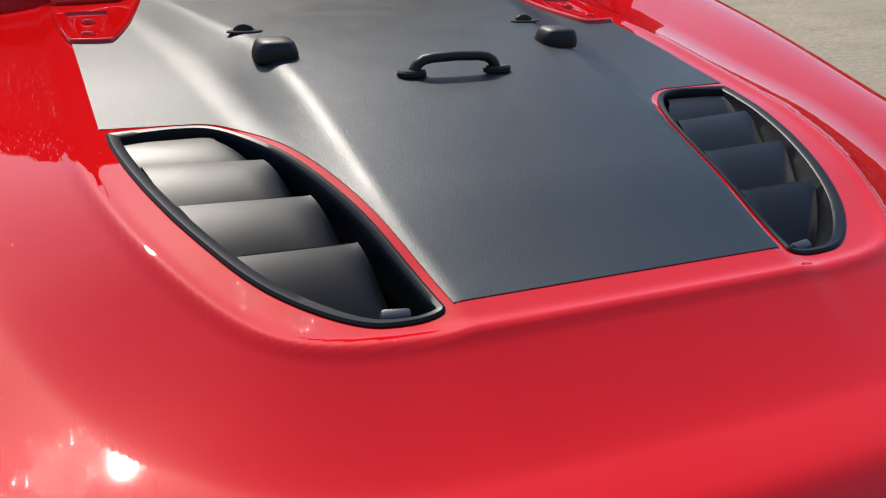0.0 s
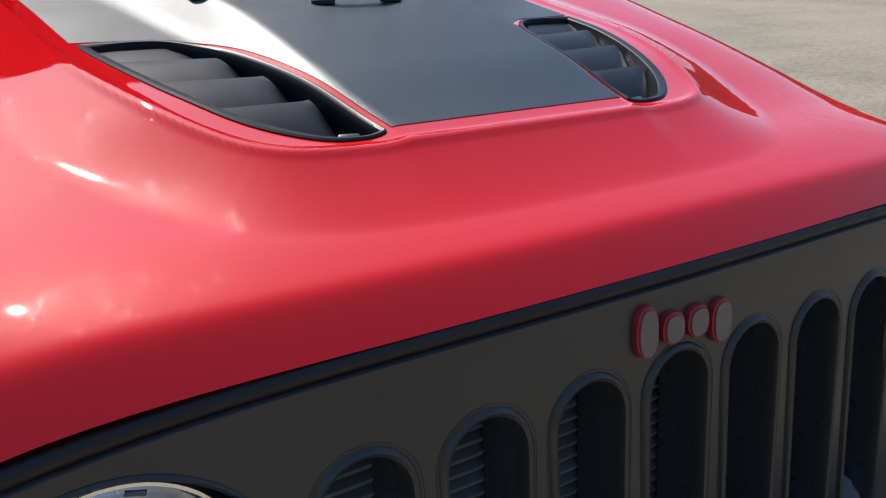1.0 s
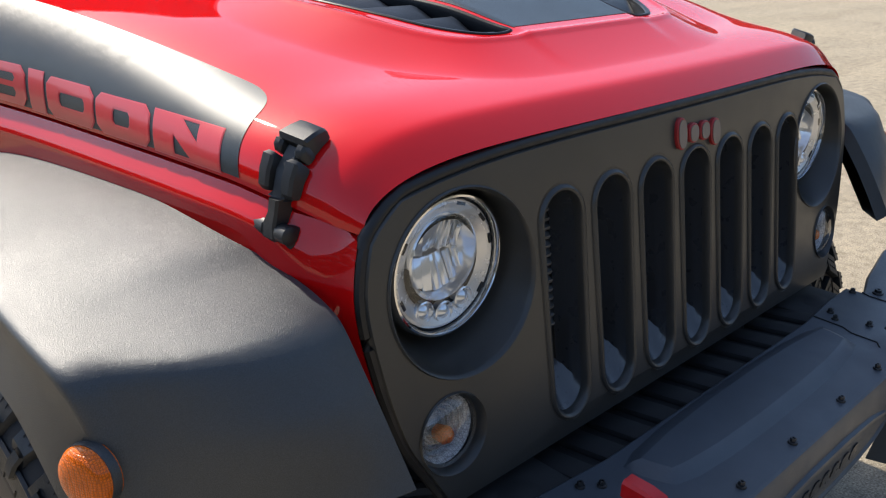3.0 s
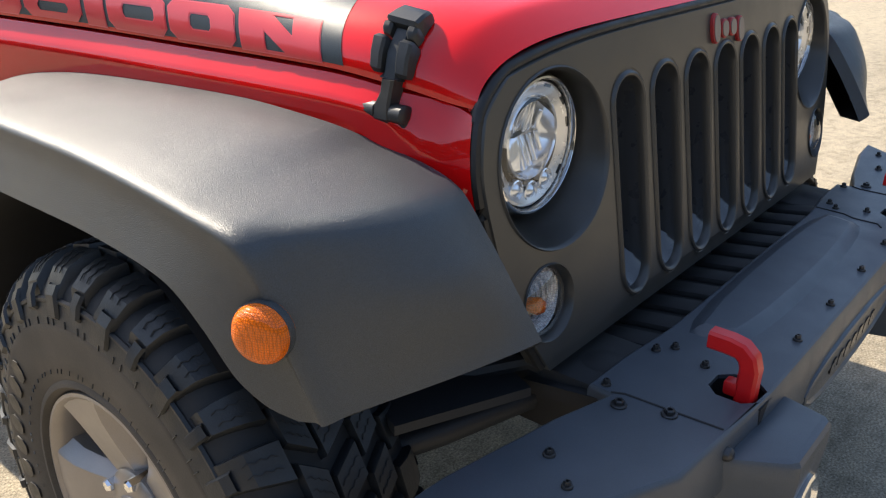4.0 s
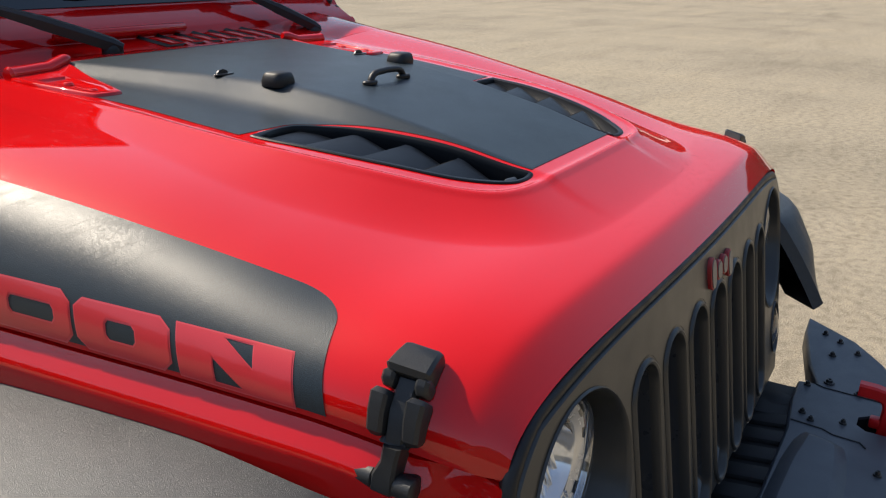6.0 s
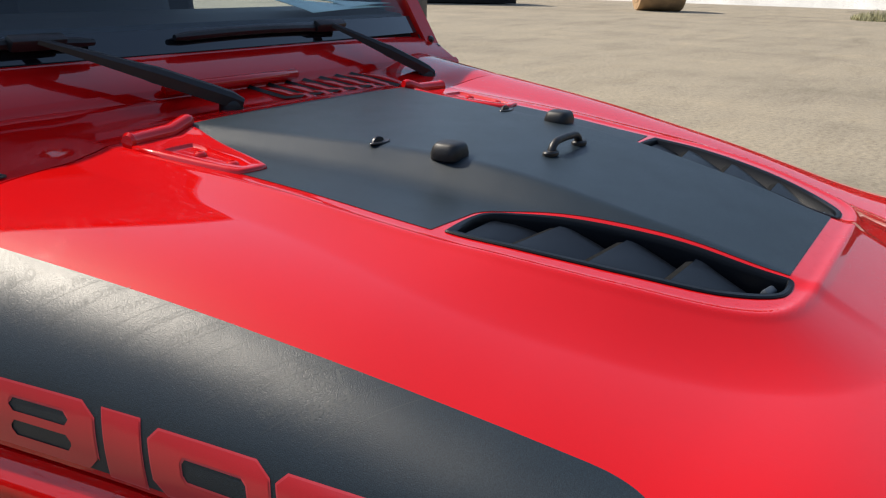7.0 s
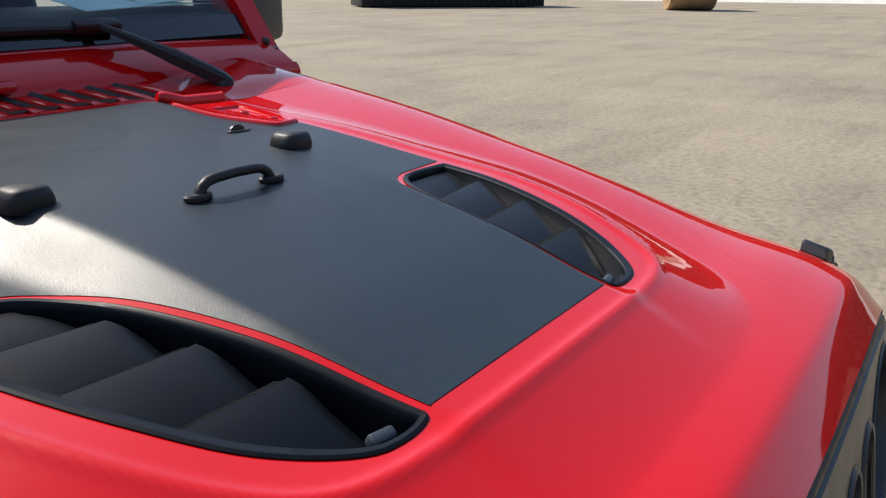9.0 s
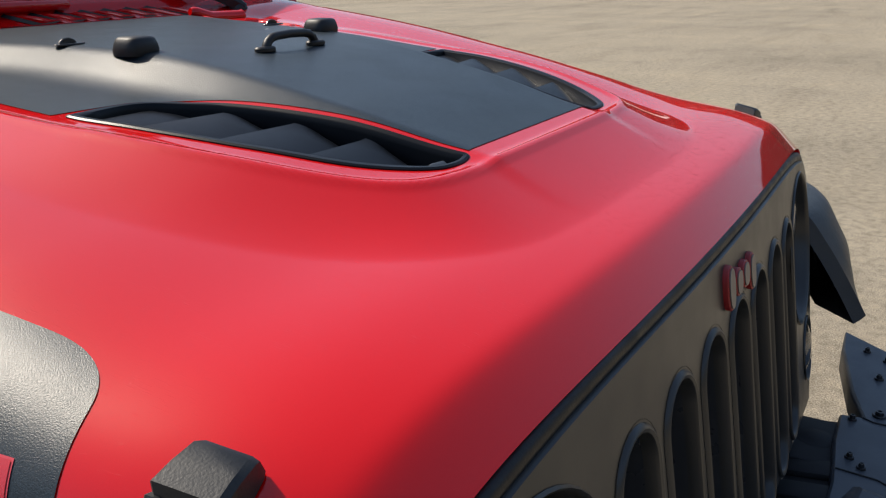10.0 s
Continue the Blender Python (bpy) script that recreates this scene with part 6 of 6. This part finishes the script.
paper("paper_sheet", ((0.37, 1.667, 1.382), (0.68, 1.664, 1.384), (0.69, 1.80, 1.394), (0.27, 1.79, 1.418)), PAPER_B, "pale green paper sheet lying on the dashboard")
paper("paper_sheet", ((0.50, 1.672, 1.390), (0.685, 1.668, 1.392), (0.67, 1.77, 1.402), (0.49, 1.79, 1.404)), PAPER_B, "pale green folded paper on the dashboard")


# ---- the far side of the yard ----
def rust_drum():
    """A big tan roll lying on its side."""
    ob = thing("cable_drum", (38.6, 13.4, 0.0), label="big tan drum lying on its side in the yard", category="drum")
    m = Matrix.Translation((0, 0, 1.14)) @ Matrix.Diagonal((1.2, 1.2, 1.2, 1)) @ Euler((0, radians(90), radians(-58))).to_matrix().to_4x4()
    bm = BM()
    lathe(bm, [(0.0002, -0.85), (0.93, -0.85), (0.95, -0.81), (0.95, 0.81), (0.93, 0.85), (0.0002, 0.85)], m, 48)
    part("drum_body", bm, TAN, ob)
    for z in (-0.855, 0.855):
        bm = BM()
        lathe(bm, [(0.60, z), (0.62, z + math.copysign(0.015, z)), (0.66, z + math.copysign(0.015, z)), (0.68, z)], m, 48)
        part("end_ring", bm, TAN, ob)
    return ob


TAN = material("tan_wood", (0.36, 0.23, 0.12), rough=0.8, grain=0.2, grain_scale=60, var=0.25, var_scale=3)
PALE = material("pale_gravel", (0.62, 0.60, 0.55), rough=0.9, grain=0.2, grain_scale=20, var=0.15, var_scale=0.5, bump=0.6, bump_scale=6, bump_dist=0.1)
STRAW = material("dry_grass", (0.34, 0.32, 0.18), rough=0.8, var=0.3, var_scale=4)
rust_drum()

container = thing("container", (34.6, 23.8, 0.0), label="long dark steel container on the far side", category="container")
container.rotation_euler = (0, 0, radians(142))
bm = BM()
box(bm, (0, 0, 1.25), (9.0, 2.4, 2.4), bevel=0.04)
part("container_body", bm, DARK, container)
for k in range(30):
    bm = BM()
    box(bm, (-4.35 + 0.30 * k, 1.22, 1.25), (0.12, 0.05, 2.2))
    part("rib", bm, DARK, container)

bm = BM()
rows = []
rnd = random.Random(3)
for k in range(41):
    t = k / 40
    x, y = lerp(47, 66, t), lerp(34, -24, t)
    rows.append([(x + d, y + d * 0.3, h * (0.8 + 0.4 * rnd.random())) for d, h in ((0, 0.0), (1.2, 0.5), (3.0, 1.2), (6.0, 1.7), (10.0, 1.6))])
loft(bm, rows)
for v in bm.verts:
    if v.co.z < 0.02:
        v.co.z = -0.05
tagged(part("gravel_bank", bm, PALE), "low pale gravel bank along the yard", "bank", kind="structure")


def grass_tuft(x, y, r, n, seed):
    rnd = random.Random(seed)
    bm = BM()
    for _ in range(n):
        a, d = rnd.uniform(0, 6.283), r * math.sqrt(rnd.random())
        px, py = x + d * math.cos(a), y + d * 0.6 * math.sin(a)
        h, w, lean = rnd.uniform(0.15, 0.5) * (1.2 - d / r * 0.7), 0.025, rnd.uniform(-0.2, 0.2)
        q = rnd.uniform(0, 3.14)
        c, s = math.cos(q) * w, math.sin(q) * w
        vs = [bm.verts.new(p) for p in ((px - c, py - s, 0), (px + c, py + s, 0), (px + lean, py + lean * 0.5, h))]
        bm.faces.new(vs)
    return tagged(part("grass_tuft", bm, STRAW, flat=True), "dry yellow grass tuft at the yard's edge", "grass", kind="stuff")


grass_tuft(40.0, 4.4, 1.6, 900, 5)


# plain unseen wall, added behind the walk to darken bonnet reflections and front faces
UNSEEN_WALL = material("unseen_dark_wall", (0.055, 0.055, 0.045), rough=0.85, var=0.35, var_scale=0.6, bump=0.5, bump_scale=3, bump_dist=0.05)
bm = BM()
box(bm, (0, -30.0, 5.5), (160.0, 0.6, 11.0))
tagged(part("unseen_wall_south", bm, UNSEEN_WALL), "plain unseen dark wall added round the yard to darken reflections", "wall", kind="structure")

# two more unseen walls, added so grazing paint reflects a dark horizon
for name, x in (("unseen_wall_east", 84.0), ("unseen_wall_west", -60.0)):
    bm = BM()
    box(bm, (x, 0.0, 8.0), (0.6, 240.0, 16.0))
    tagged(part(name, bm, UNSEEN_WALL), "plain unseen dark wall added round the yard to darken reflections", "wall", kind="structure")
